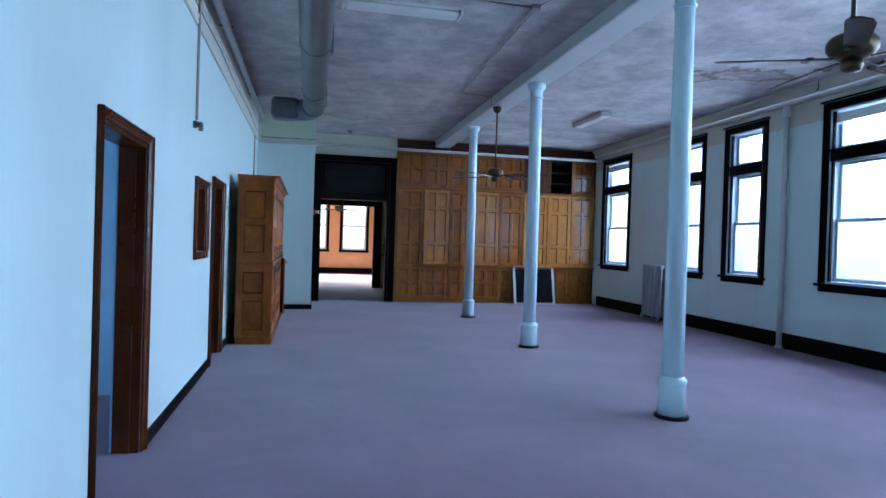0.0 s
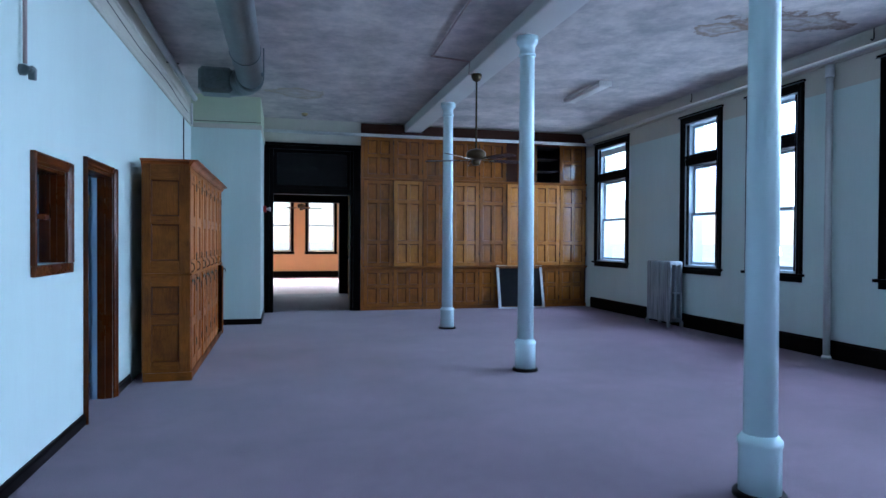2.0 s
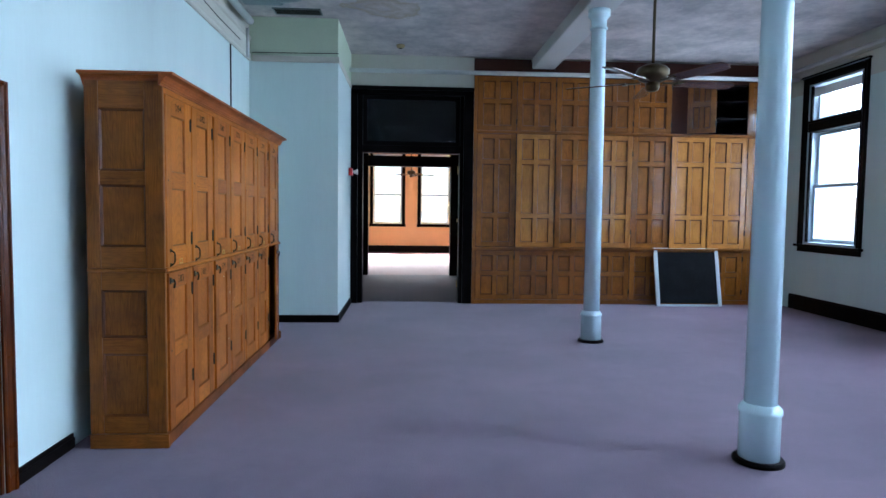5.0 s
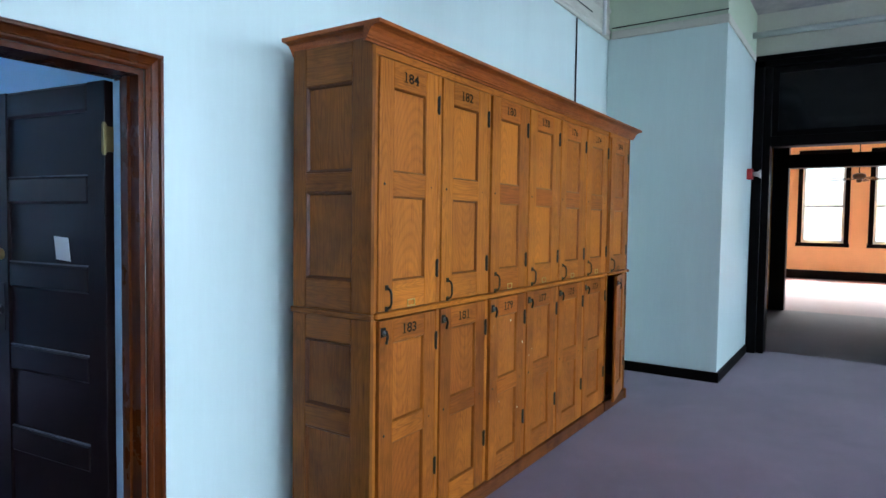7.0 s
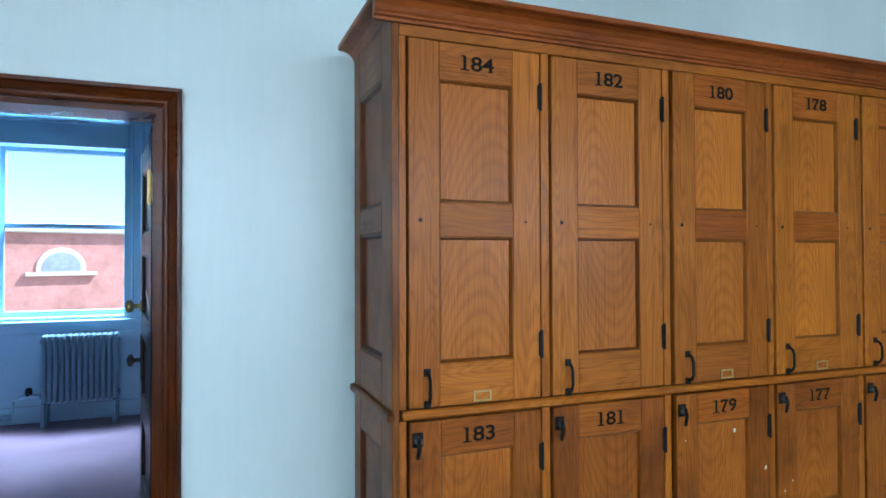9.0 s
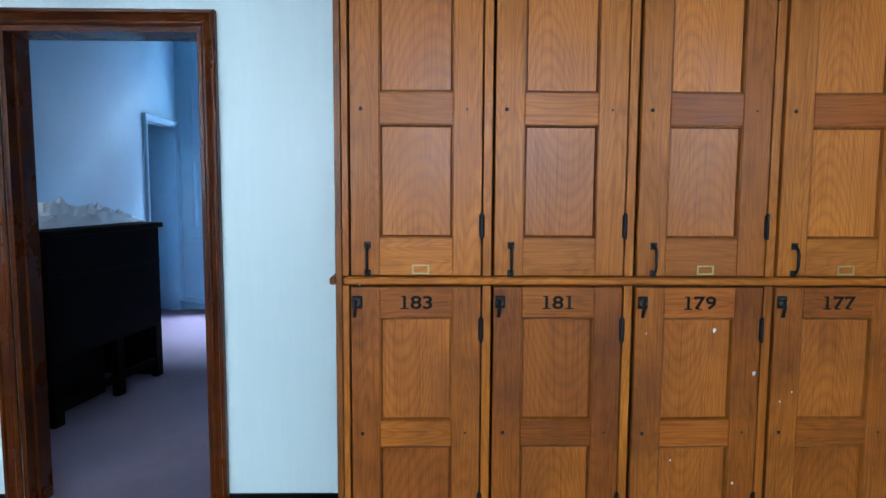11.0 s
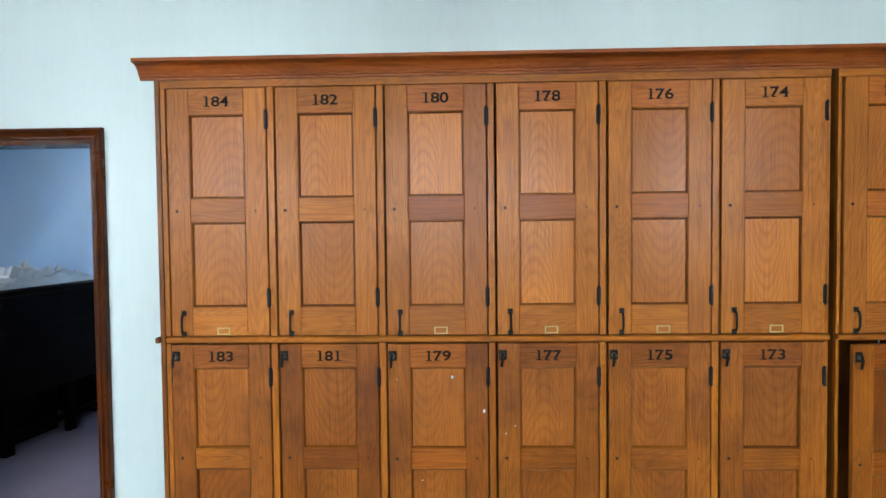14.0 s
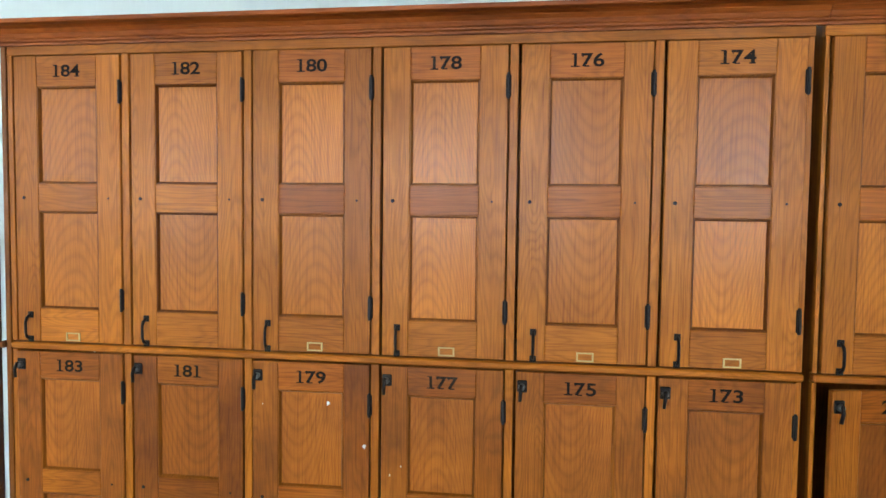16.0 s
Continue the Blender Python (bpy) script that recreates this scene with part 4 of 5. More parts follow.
def locker_door(parent, hinge_y, width, z0, z1, number, zs, upper, ajar=0.0):
    """A framed door with two sunk panels, hinged at its far edge; local y runs back from the hinge, x is out of the front."""
    up, cross, sunk = ("oak", "oak_across", "oak_panel") if upper else ("oak_worn", "oak_worn_across", "oak_worn_panel")
    d = part("door", boxes((-0.0225, -0.0195, -width + 0.02, -0.02, 0.02, z1 - z0 - 0.02)), up, parent, "oak locker door numbered " + number, pose(FRONT, hinge_y, z0, 0, 0, ajar))
    h, st = z1 - z0, 0.095
    red = "oak_red_across" if number in ("180", "178", "176", "284", "179", "283") else cross
    b = 0.0022
    part("stile", boxes((-0.022, 0.0, -width, -width + st, 0, h), bevel=b), up, d)
    part("stile", boxes((-0.022, 0.0, -st, 0, 0, h), bevel=b), up, d)
    rails = [(0.0, zs[0] - z0, cross), (zs[1] - z0, zs[2] - z0, red), (zs[3] - z0, h, red)]
    for a, c, grain in rails:
        part("rail", boxes((-0.022, -0.0005, -width + st, -st, a, c), bevel=b), grain, d)
    for (a, c) in ((zs[0] - z0, zs[1] - z0), (zs[2] - z0, zs[3] - z0)):
        y0, y1 = -width + st, -st
        part("panel", boxes((-0.0192, -0.0135, y0, y1, a, c)), sunk, d)
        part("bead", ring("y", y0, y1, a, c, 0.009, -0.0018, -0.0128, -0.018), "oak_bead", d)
    num_z = (2.165 if upper else 1.052) - z0
    digits(number, 0.063, pose(0.0006, -width / 2, num_z, 90, 0, 90), d)
    hz = (2.04, 1.265) if upper else (0.915, 0.30)
    for z in hz:
        part("hinge", boxes((-0.002, 0.003, -0.008, 0.010, z - z0 + 0.006, z - z0 + 0.082), (0.0, 0.010, -0.004, 0.006, z - z0, z - z0 + 0.088), bevel=0.0022), "iron", d, "black iron hinge")
    for sy, sr in ((-width + 0.035, 0.0065), (-0.05, 0.004)):
        zc = (1.69 if upper else 0.60) - z0
        part("screw", lathe([(sr, -0.001), (sr, 0.0015), (sr * 0.6, 0.002)], 10, "x"), "iron", d, m=pose(0, sy, zc))
    if upper:
        hy, zc = -width + 0.055, 1.197 - z0
        part("handle", tube([(0.003, hy, zc + 0.048), (0.022, hy, zc + 0.036), (0.028, hy, zc + 0.02), (0.028, hy, zc - 0.02), (0.022, hy, zc - 0.036), (0.003, hy, zc - 0.048)], 0.0052, 8), "iron", d, "black iron pull handle")
        for fz in (zc + 0.035, zc - 0.058):
            part("handle_foot", boxes((-0.001, 0.004, hy - 0.011, hy + 0.011, fz, fz + 0.023), bevel=0.0015), "iron", d)
        cy, cz = -width / 2 + 0.015, 1.163 - z0
        cm = "iron" if number == "284" else "card_brass"
        if number in ("184", "180", "178", "174", "284", "176"):
            part("card_holder", boxes((0, 0.003, cy - 0.029, cy - 0.023, cz - 0.016, cz + 0.016), (0, 0.003, cy + 0.023, cy + 0.029, cz - 0.016, cz + 0.016), (0, 0.003, cy - 0.023, cy + 0.023, cz - 0.016, cz - 0.011), (0, 0.003, cy - 0.023, cy + 0.023, cz + 0.011, cz + 0.016)), cm, d, "small brass card holder" if cm != "iron" else "small dark card holder")
    else:
        ly, lz = -width + 0.02, 1.053 - z0
        lm = pose(0, ly, lz)
        part("latch", boxes((0, 0.007, -0.016, 0.018, -0.020, 0.022), bevel=0.003), "iron", d, "black iron latch", lm)
        part("latch_lever", tube([(0.006, 0.0, 0.004), (0.024, -0.002, 0.008), (0.032, -0.004, -0.012), (0.026, -0.006, -0.045)], 0.006, 8), "iron", d, m=lm)
        part("latch_knob", lathe([(0.011, 0.0), (0.011, 0.02), (0.006, 0.024)], 12, "x"), "steel", d, m=lm)
    return d


CORNICE = [(0.0, 0.0), (0.012, 0.0), (0.012, 0.009), (0.020, 0.013), (0.020, 0.019), (0.025, 0.024), (0.031, 0.038), (0.044, 0.052), (0.062, 0.059), (0.080, 0.061), (0.084, 0.064), (0.084, 0.078), (0.0, 0.078)]
UP, LOW = (1.268, 1.641, 1.744, 2.109), (0.205, 0.552, 0.643, 1.001)


def locker_cabinet(y0, columns, first_numbers, label, ajar=None, near_end=True, far_end=True, run_on=0.0):
    ajar = ajar or {}
    y1 = y0 + PITCH * columns
    t = thing("locker_cabinet", label, "locker cabinet", pose(0, 0, 0), "numbered oak locker cabinets")
    back = WEST + 0.115
    f = FRONT - 0.024
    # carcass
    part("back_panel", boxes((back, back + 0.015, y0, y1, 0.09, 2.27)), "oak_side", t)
    part("top_board", boxes((back, FRONT - 0.005, y0 + 0.02, y1 - 0.02, 2.27, 2.29)), "oak_side_across", t)
    part("floor_board", boxes((back + 0.015, f, y0 + 0.02, y1 - 0.02, 0.085, 0.105)), "oak_side_across", t)
    part("middle_shelf", boxes((back + 0.015, f, y0 + 0.02, y1 - 0.02, 1.108, 1.128)), "oak_side_across", t)
    for k in range(1, columns):
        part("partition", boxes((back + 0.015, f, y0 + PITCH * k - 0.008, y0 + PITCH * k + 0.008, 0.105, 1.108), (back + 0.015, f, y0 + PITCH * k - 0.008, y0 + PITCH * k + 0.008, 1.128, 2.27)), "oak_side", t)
    # panelled ends
    for yy, s in ((y0, 1), (y1, -1)):
        if (s == 1 and not near_end) or (s == -1 and not far_end):
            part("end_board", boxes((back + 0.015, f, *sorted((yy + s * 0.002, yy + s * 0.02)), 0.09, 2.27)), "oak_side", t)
            continue
        yy -= s * 0.028
        e0, e1 = sorted((yy, yy + s * 0.022))
        p0, p1 = sorted((yy + s * 0.016, yy + s * 0.021))
        fx = FRONT + 0.002
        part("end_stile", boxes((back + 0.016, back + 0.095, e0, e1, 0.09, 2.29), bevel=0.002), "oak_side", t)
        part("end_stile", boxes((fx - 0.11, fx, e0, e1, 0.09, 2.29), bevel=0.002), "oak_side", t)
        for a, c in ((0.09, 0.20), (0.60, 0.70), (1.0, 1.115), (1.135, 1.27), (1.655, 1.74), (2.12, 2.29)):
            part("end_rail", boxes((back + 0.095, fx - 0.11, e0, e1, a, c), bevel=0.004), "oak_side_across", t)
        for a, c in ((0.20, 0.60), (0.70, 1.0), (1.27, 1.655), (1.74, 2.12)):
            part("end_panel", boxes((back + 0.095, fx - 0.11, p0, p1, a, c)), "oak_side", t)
            # Dark bead stands in for the shadow lines along the end rails.
            part("end_bead", ring("x", back + 0.095, fx - 0.11, a, c, 0.014, yy + s * 0.003, yy + s * 0.0155, yy + s * 0.0165), "shaded_end_bead", t)
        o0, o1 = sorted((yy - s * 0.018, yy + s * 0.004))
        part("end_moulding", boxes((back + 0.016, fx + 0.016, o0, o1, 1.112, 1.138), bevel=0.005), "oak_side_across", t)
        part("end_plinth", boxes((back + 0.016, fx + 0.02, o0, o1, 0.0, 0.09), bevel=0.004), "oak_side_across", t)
    # face frame
    for k in range(columns + 1):
        c = y0 + PITCH * k
        a, b = c - 0.0145, c + 0.0145
        if k == 0:
            a, b = (c - 0.005 if near_end else c + 0.002), c + 0.0165
        if k == columns:
            a, b = c - 0.020, c - 0.002
        for z0, z1 in ((0.09, 1.108), (1.140, 2.225)):
            part("mullion", boxes((FRONT - 0.028, FRONT - 0.003, a, b, z0, z1), bevel=0.0015), "oak", t)
    part("frieze_rail", boxes((FRONT - 0.028, FRONT - 0.001, y0 - (0.005 if near_end else 0), y1, 2.225, 2.262), bevel=0.002), "oak_across", t)
    part("middle_moulding", boxes((FRONT - 0.02, FRONT + 0.014, y0, y1, 1.112, 1.138), bevel=0.006), "oak_across", t)
    part("plinth", boxes((FRONT - 0.03, FRONT + 0.012, y0 - (0.005 if near_end else 0), y1, 0.0, 0.082), bevel=0.004), "oak_plinth", t, "scuffed dark plinth")
    c = part("cornice", profile_run(CORNICE, columns * PITCH + (0.084 if near_end else 0) + (0.084 if far_end else run_on)), "oak_cornice", t, m=pose(FRONT, y0 - (0.084 if near_end else 0), 2.258))
    ends = [(y0, -1)] if near_end else []
    if far_end:
        ends.append((y1, 1))
    for yy, s in ends:
        bm = profile_run(CORNICE, FRONT - back, "x")
        part("cornice_return", bm, "oak_cornice", t, m=pose(back, yy, 2.258) if s < 0 else pose(back, yy, 2.258) @ Matrix.Diagonal((1, -1, 1, 1)))
    for k in range(columns):
        hinge = y0 + PITCH * (k + 1) - 0.020
        w = PITCH - 0.044
        n = first_numbers - 2 * k
        locker_door(t, hinge, w, 1.142, 2.222, str(n), UP, True, ajar.get(n, 0))
        locker_door(t, hinge, w, 0.088, 1.104, str(n - 1), LOW, False, ajar.get(n - 1, 0))
    return t


locker_cabinet(FIRST, 6, 184, "golden oak locker cabinet with twelve numbered panelled doors", {183: 1.2, 180: 0.8, 179: 1.5}, far_end=False, run_on=0.027)
locker_cabinet(FIRST + 6 * PITCH + 0.028, 1, 284, "narrow golden oak locker cabinet with two numbered doors", {284: 1.0, 283: 10.0}, near_end=False)

# ---- chips of white paint on two locker doors ----
def paint_chip(parent_y, z, size, seed):
    rnd = random.Random(seed)
    bm = bmesh.new()
    outline = [(size * rnd.uniform(0.5, 1.0) * math.cos(a), 1.4 * size * rnd.uniform(0.5, 1.0) * math.sin(a)) for a in [k * math.pi / 4 for k in range(8)]]
    lo = [bm.verts.new((0.0, y, z2)) for y, z2 in outline]
    hi = [bm.verts.new((0.0012, y * 0.8, z2 * 0.8)) for y, z2 in outline]
    bm.faces.new(hi)
    bm.faces.new(lo[::-1])
    for i in range(8):
        bm.faces.new((lo[i], lo[(i + 1) % 8], hi[(i + 1) % 8], hi[i]))
    return bm


door_179 = [o for o in bpy.data.objects if o.get("label") == "oak locker door numbered 179"][0]
door_177 = [o for o in bpy.data.objects if o.get("label") == "oak locker door numbered 177"][0]
for d, y, z, x, size in ((door_179, -0.155, 0.868, -0.0133, 0.009), (door_179, -0.018, 0.72, 0.0003, 0.008), (door_179, -0.075, 0.33, 0.0003, 0.006), (door_177, -0.40, 0.62, 0.0003, 0.004), (door_177, -0.36, 0.655, 0.0003, 0.003), (door_179, -0.29, 0.41, -0.0133, 0.004), (door_179, -0.395, 0.86, 0.0003, 0.003)):
    part("paint_chip", paint_chip(y, z, size, int(z * 1000)), "paper", d, "chip of white paint", pose(x, y, z))

# ---- cupboard wall across the north end ----
CUP_Y = NORTH - 0.02


def panelled_front(name, parent, x0, z0, w, h, grid, m=None, label="", tone="cupboard"):
    """A cupboard door facing -y: stiles, rails, muntins and sunk panels. grid: row heights from below, as shares."""
    d = part(name, boxes((0.03, w - 0.03, 0.018, 0.021, 0.03, h - 0.03)), tone, parent, label, m if m is not None else pose(x0, CUP_Y, z0))
    st, r = 0.085, 0.075
    part("stile", boxes((0, st, 0, 0.022, 0, h), bevel=0.002), tone, d)
    part("stile", boxes((w - st, w, 0, 0.022, 0, h), bevel=0.002), tone, d)
    free = h - r * (len(grid) + 1)
    z = 0.0
    mid = w / 2
    for k, g in enumerate([*grid, 0]):
        part("rail", boxes((st, w - st, 0.0005, 0.022, z, z + r), bevel=0.002), tone + "_across", d)
        z += r
        if k < len(grid):
            ph = free * g
            part("muntin", boxes((mid - 0.035, mid + 0.035, 0.0005, 0.022, z, z + ph), bevel=0.002), tone, d)
            part("panel", boxes((st, mid - 0.035, 0.0165, 0.0195, z, z + ph)), tone, d)
            for ba, bb in ((st, mid - 0.035), (mid + 0.035, w - st)):
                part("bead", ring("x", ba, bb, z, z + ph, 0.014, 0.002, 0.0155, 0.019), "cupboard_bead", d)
            part("panel", boxes((mid + 0.035, w - st, 0.0165, 0.0195, z, z + ph)), tone, d)
            z += ph
    for zz in (h * 0.12, h * 0.82):
        part("hinge", boxes((w - 0.008, w + 0.012, -0.006, 0.004, zz, zz + 0.08)), "iron", d)
    return d


COLS = [1.81 + 0.648 * k for k in range(9)]
cup = thing("cupboard_wall", "built-in wall of glossy brown oak panelled cupboards", "cupboard", pose(0, 0, 0))
part("back_boards", boxes((1.75, 5.69, CUP_Y + 0.024, NORTH + 0.018, 0.0, 3.97), (6.36, EAST - 0.002, CUP_Y + 0.024, NORTH + 0.018, 0.0, 3.97), (5.69, 6.36, CUP_Y + 0.024, NORTH + 0.018, 0.0, 2.86), (5.69, 6.36, CUP_Y + 0.024, NORTH + 0.018, 3.68, 3.97)), "mahogany", cup)
part("frieze", boxes((1.75, 2.68, CUP_Y - 0.02, CUP_Y + 0.02, 3.74, 4.0), (3.07, EAST - 0.002, CUP_Y - 0.02, CUP_Y + 0.02, 3.74, 4.0), bevel=0.004), "mahogany", cup, "dark red brown frieze board")
part("end_stile", boxes((1.75, 1.805, CUP_Y - 0.03, CUP_Y + 0.022, 0.0, 3.74), bevel=0.003), "cupboard", cup)
part("ledge", boxes((1.75, EAST - 0.002, CUP_Y - 0.075, CUP_Y + 0.022, 0.915, 0.945), (1.75, EAST - 0.002, CUP_Y - 0.035, CUP_Y + 0.022, 0.885, 0.914), bevel=0.005), "cupboard_across", cup)
part("plinth", boxes((1.75, EAST - 0.002, CUP_Y - 0.012, CUP_Y + 0.022, 0.0, 0.07), bevel=0.003), "cupboard_across", cup)
part("belt_moulding", boxes((1.75, EAST - 0.002, CUP_Y - 0.03, CUP_Y + 0.022, 2.80, 2.85), bevel=0.008), "cupboard_across", cup)
tilts = [0.0, 1.8, -0.8, 1.4, -0.5, 1.2, 0.4, -1.8]
for k in range(8):
    x0, w = COLS[k] + 0.006, COLS[k + 1] - COLS[k] - 0.012
    out = 0.035 if k in (1, 2, 3, 5, 6, 7) else 0.0
    panelled_front("lower_door", cup, x0, 0.075, w, 0.805, (0.55, 0.45))
    panelled_front("middle_door", cup, x0, 0.95, w, 1.845, (0.26, 0.52, 0.22), pose(x0, CUP_Y - out, 0.95, 0.0, 0, tilts[k]), tone="cupboard_sheen" if k in (1, 3, 5, 6, 7) else "cupboard")
    if k == 5:
        panelled_front("upper_door", cup, x0, 2.855, 0.44, 0.87, (0.55, 0.45), pose(5.30, CUP_Y - 0.02, 2.855, 0, 0, -32), "upper cupboard door standing ajar")
    elif k != 6:
        panelled_front("upper_door", cup, x0, 2.855, w, 0.87, (0.55, 0.45), pose(x0, CUP_Y, 2.855, 0, 0, tilts[7 - k] * 0.6))
# Recess boards get black paint to stand for the shade inside.
part("open_recess", boxes((5.69, 5.71, CUP_Y + 0.02, CUP_Y + 0.5, 2.86, 3.68), (6.34, 6.36, CUP_Y + 0.02, CUP_Y + 0.5, 2.86, 3.68), (5.71, 6.34, CUP_Y + 0.02, CUP_Y + 0.5, 2.86, 2.88), (5.71, 6.34, CUP_Y + 0.02, CUP_Y + 0.5, 3.66, 3.68), (5.71, 6.34, CUP_Y + 0.48, CUP_Y + 0.5, 2.88, 3.66)), "black", cup, "open cupboard recess, its shade painted black")
for z in (3.12, 3.40):
    part("shelf", boxes((5.71, 6.34, CUP_Y + 0.05, CUP_Y + 0.48, z, z + 0.02)), "dark", cup)

t = thing("chalkboard", "black chalkboard in a white frame leaning on the cupboards", "chalkboard", pose(4.80, 12.44, 0.0, -13, 0, 0))
part("board", boxes((0.05, 1.05, 0.004, 0.02, 0.05, 0.93)), "slate", t, "scuffed black board")
part("frame_bar", boxes((0, 0.06, -0.005, 0.028, 0, 0.98), bevel=0.004), "alu", t)
part("frame_bar", boxes((1.04, 1.10, -0.005, 0.028, 0, 0.98), bevel=0.004), "alu", t)
part("frame_bar", boxes((0.06, 1.04, -0.005, 0.028, 0, 0.035), bevel=0.004), "alu", t)
part("frame_bar", boxes((0.06, 1.04, -0.005, 0.028, 0.935, 0.98), bevel=0.004), "alu", t)


def radiator(name, label, m, sections, height, material, feet=0.09, depth=0.2, pitch=0.062):
    """Cast iron column radiator; sections stand side by side along local y."""
    t = thing(name, label, "radiator", m)
    proto = None
    for k in range(sections):
        if proto is None:
            bm = boxes((-depth / 2, -depth / 2 + 0.05, 0, pitch - 0.006, feet + 0.03, height - 0.03), (-0.025, 0.025, 0, pitch - 0.006, feet + 0.03, height - 0.03), (depth / 2 - 0.05, depth / 2, 0, pitch - 0.006, feet + 0.03, height - 0.03), (-depth / 2, depth / 2, 0.002, pitch - 0.008, feet, feet + 0.07), (-depth / 2, depth / 2, 0.002, pitch - 0.008, height - 0.07, height), (-depth / 2 + 0.01, depth / 2 - 0.01, 0.006, pitch - 0.012, height * 0.5, height * 0.5 + 0.035), bevel=0.012)
            proto = part("section", bm, material, t)
        else:
            share(proto, t, pose(0, pitch * k, 0))
    for yy in (0.0, pitch * (sections - 1)):
        for s in (-1, 1):
            part("foot", boxes((s * depth / 2 - 0.03, s * depth / 2 + 0.03, yy, yy + pitch - 0.006, 0.0, feet + 0.01), bevel=0.01), material, t)
    part("hub", tube([(0, -0.02, feet + 0.06), (0, pitch * sections + 0.01, feet + 0.06)], 0.028, 12), material, t)
    part("hub", tube([(0, -0.02, height - 0.06), (0, pitch * sections + 0.01, height - 0.06)], 0.028, 12), material, t)
    return t


radiator("cast_iron_radiator", "silver white cast iron radiator standing by the window wall", pose(6.83, 8.90, 0), 12, 1.16, "radiator", depth=0.26, pitch=0.06)

# ---- hall and the apricot room beyond ----
HF = 12.66
hall = thing("hall_door_frame", "tall black painted door frame with a dark transom", "door frame", kind="structure")
part("jamb_trim", boxes((-0.236, -0.13, HF - 0.02, NORTH + 0.25, 0.0, 3.520), (-0.13, -0.05, HF + 0.03, NORTH + 0.2, 0.0, 3.400), bevel=0.004), "black", hall)
part("jamb_trim", boxes((1.590, 1.745, HF - 0.02, NORTH + 0.25, 0.0, 3.520), (1.530, 1.590, HF + 0.03, NORTH + 0.2, 0.0, 3.400), bevel=0.004), "black", hall)
part("head_trim", boxes((-0.236, 1.745, HF - 0.02, NORTH + 0.2, 3.390, 3.519), (-0.24, 1.750, HF - 0.04, HF - 0.02, 3.460, 3.519), bevel=0.004), "black", hall)
part("transom_bar", boxes((-0.05, 1.530, HF + 0.01, NORTH + 0.2, 2.46, 2.58), bevel=0.006), "black", hall)
part("transom_sash", boxes((-0.05, 0.02, HF + 0.08, HF + 0.12, 2.58, 3.390), (1.460, 1.530, HF + 0.08, HF + 0.12, 2.58, 3.390), (0.02, 1.460, HF + 0.08, HF + 0.12, 2.58, 2.65), (0.02, 1.460, HF + 0.08, HF + 0.12, 3.320, 3.390)), "black", hall)
part("transom_pane", boxes((0.02, 1.460, HF + 0.097, HF + 0.103, 2.65, 3.320)), "dark_glass", hall, "dark glossy transom pane")
panel_door("hall_door", "black painted panelled hall door standing open", pose(1.55, NORTH + 0.24, 0, 0, 0, -98), 0.80, 2.44, "black", panels=3)
# Corridor light put into paint: west wall pale, east wall and ceiling dark.
structure("corridor_wall_west", boxes((-1.6, -1.4, 12.95, 17.2, 0.0, 3.6)), "upper", "painted corridor wall, its lighting put into the colour", "wall")
structure("corridor_wall_east", boxes((3.0, 3.2, 12.95, 17.2, 0.0, 3.6)), "corridor", "painted corridor wall, its lighting put into the colour", "wall")
structure("corridor_ceiling", boxes((-1.6, 3.2, 12.95, 17.2, 3.6, 3.75)), "corridor", "corridor ceiling coloured dark grey for dimness", "ceiling")
IN0, IN1 = -0.50, 1.93
structure("corridor_wall_north", pierced("y", 17.2, 17.4, -6.0, 9.0, 0.0, 4.2, [(IN0, IN1, 0.0, 3.35)]), "orange", "apricot wall with the inner doorway", "wall")
inner = thing("inner_door_frame", "black painted inner door frame with a transom light", "door frame", kind="structure")
part("jamb_trim", boxes((IN0 + 0.001, IN0 + 0.25, 17.15, 17.42, 0.0, 3.35), bevel=0.004), "black", inner)
part("jamb_trim", boxes((IN1 - 0.25, IN1 - 0.001, 17.15, 17.42, 0.0, 3.35), bevel=0.004), "black", inner)
part("transom_bar", boxes((IN0 + 0.25, IN1 - 0.25, 17.15, 17.42, 2.56, 2.80), bevel=0.004), "black", inner)
FAR = 25.5
structure("corridor_floor", boxes((-6.25, 7.45, 12.9, 17.25, -0.2, 0.002)), "shade_brown_carpet", "worn corridor carpet, coloured dark brown for the dim corridor", "floor")
structure("far_floor", boxes((-6.2, 9.2, 17.25, FAR + 0.4, -0.2, 0.001)), "pink_carpet", "pinkish carpet of the far room", "floor")
structure("far_ceiling", boxes((-6.2, 9.2, 17.41, FAR + 0.4, 3.87, 4.4)), "beam", "white ceiling of the far room", "ceiling")
structure("far_wall_west", boxes((-6.2, -6.0, 17.4, FAR, 0.0, 3.87)), "orange", "apricot painted wall", "wall")
structure("far_wall_east", boxes((9.0, 9.2, 17.4, FAR, 0.0, 3.87)), "orange", "apricot painted wall", "wall")
FARWIN = [(-2.36, -1.30), (-0.61, 0.44), (1.13, 2.18), (2.87, 3.92)]
structure("far_wall_north", pierced("y", FAR, FAR + 0.35, -6.0, 9.0, 0.0, 3.87, [(a, b, 1.05, 3.6) for a, b in FARWIN]), "orange", "apricot painted window wall", "wall")
t = thing("far_baseboard", "dark baseboard in the apricot room", "baseboard", kind="structure")
part("board", boxes((-6.0, 9.0, FAR - 0.03, FAR - 0.001, 0.0, 0.25)), "baseboard", t)
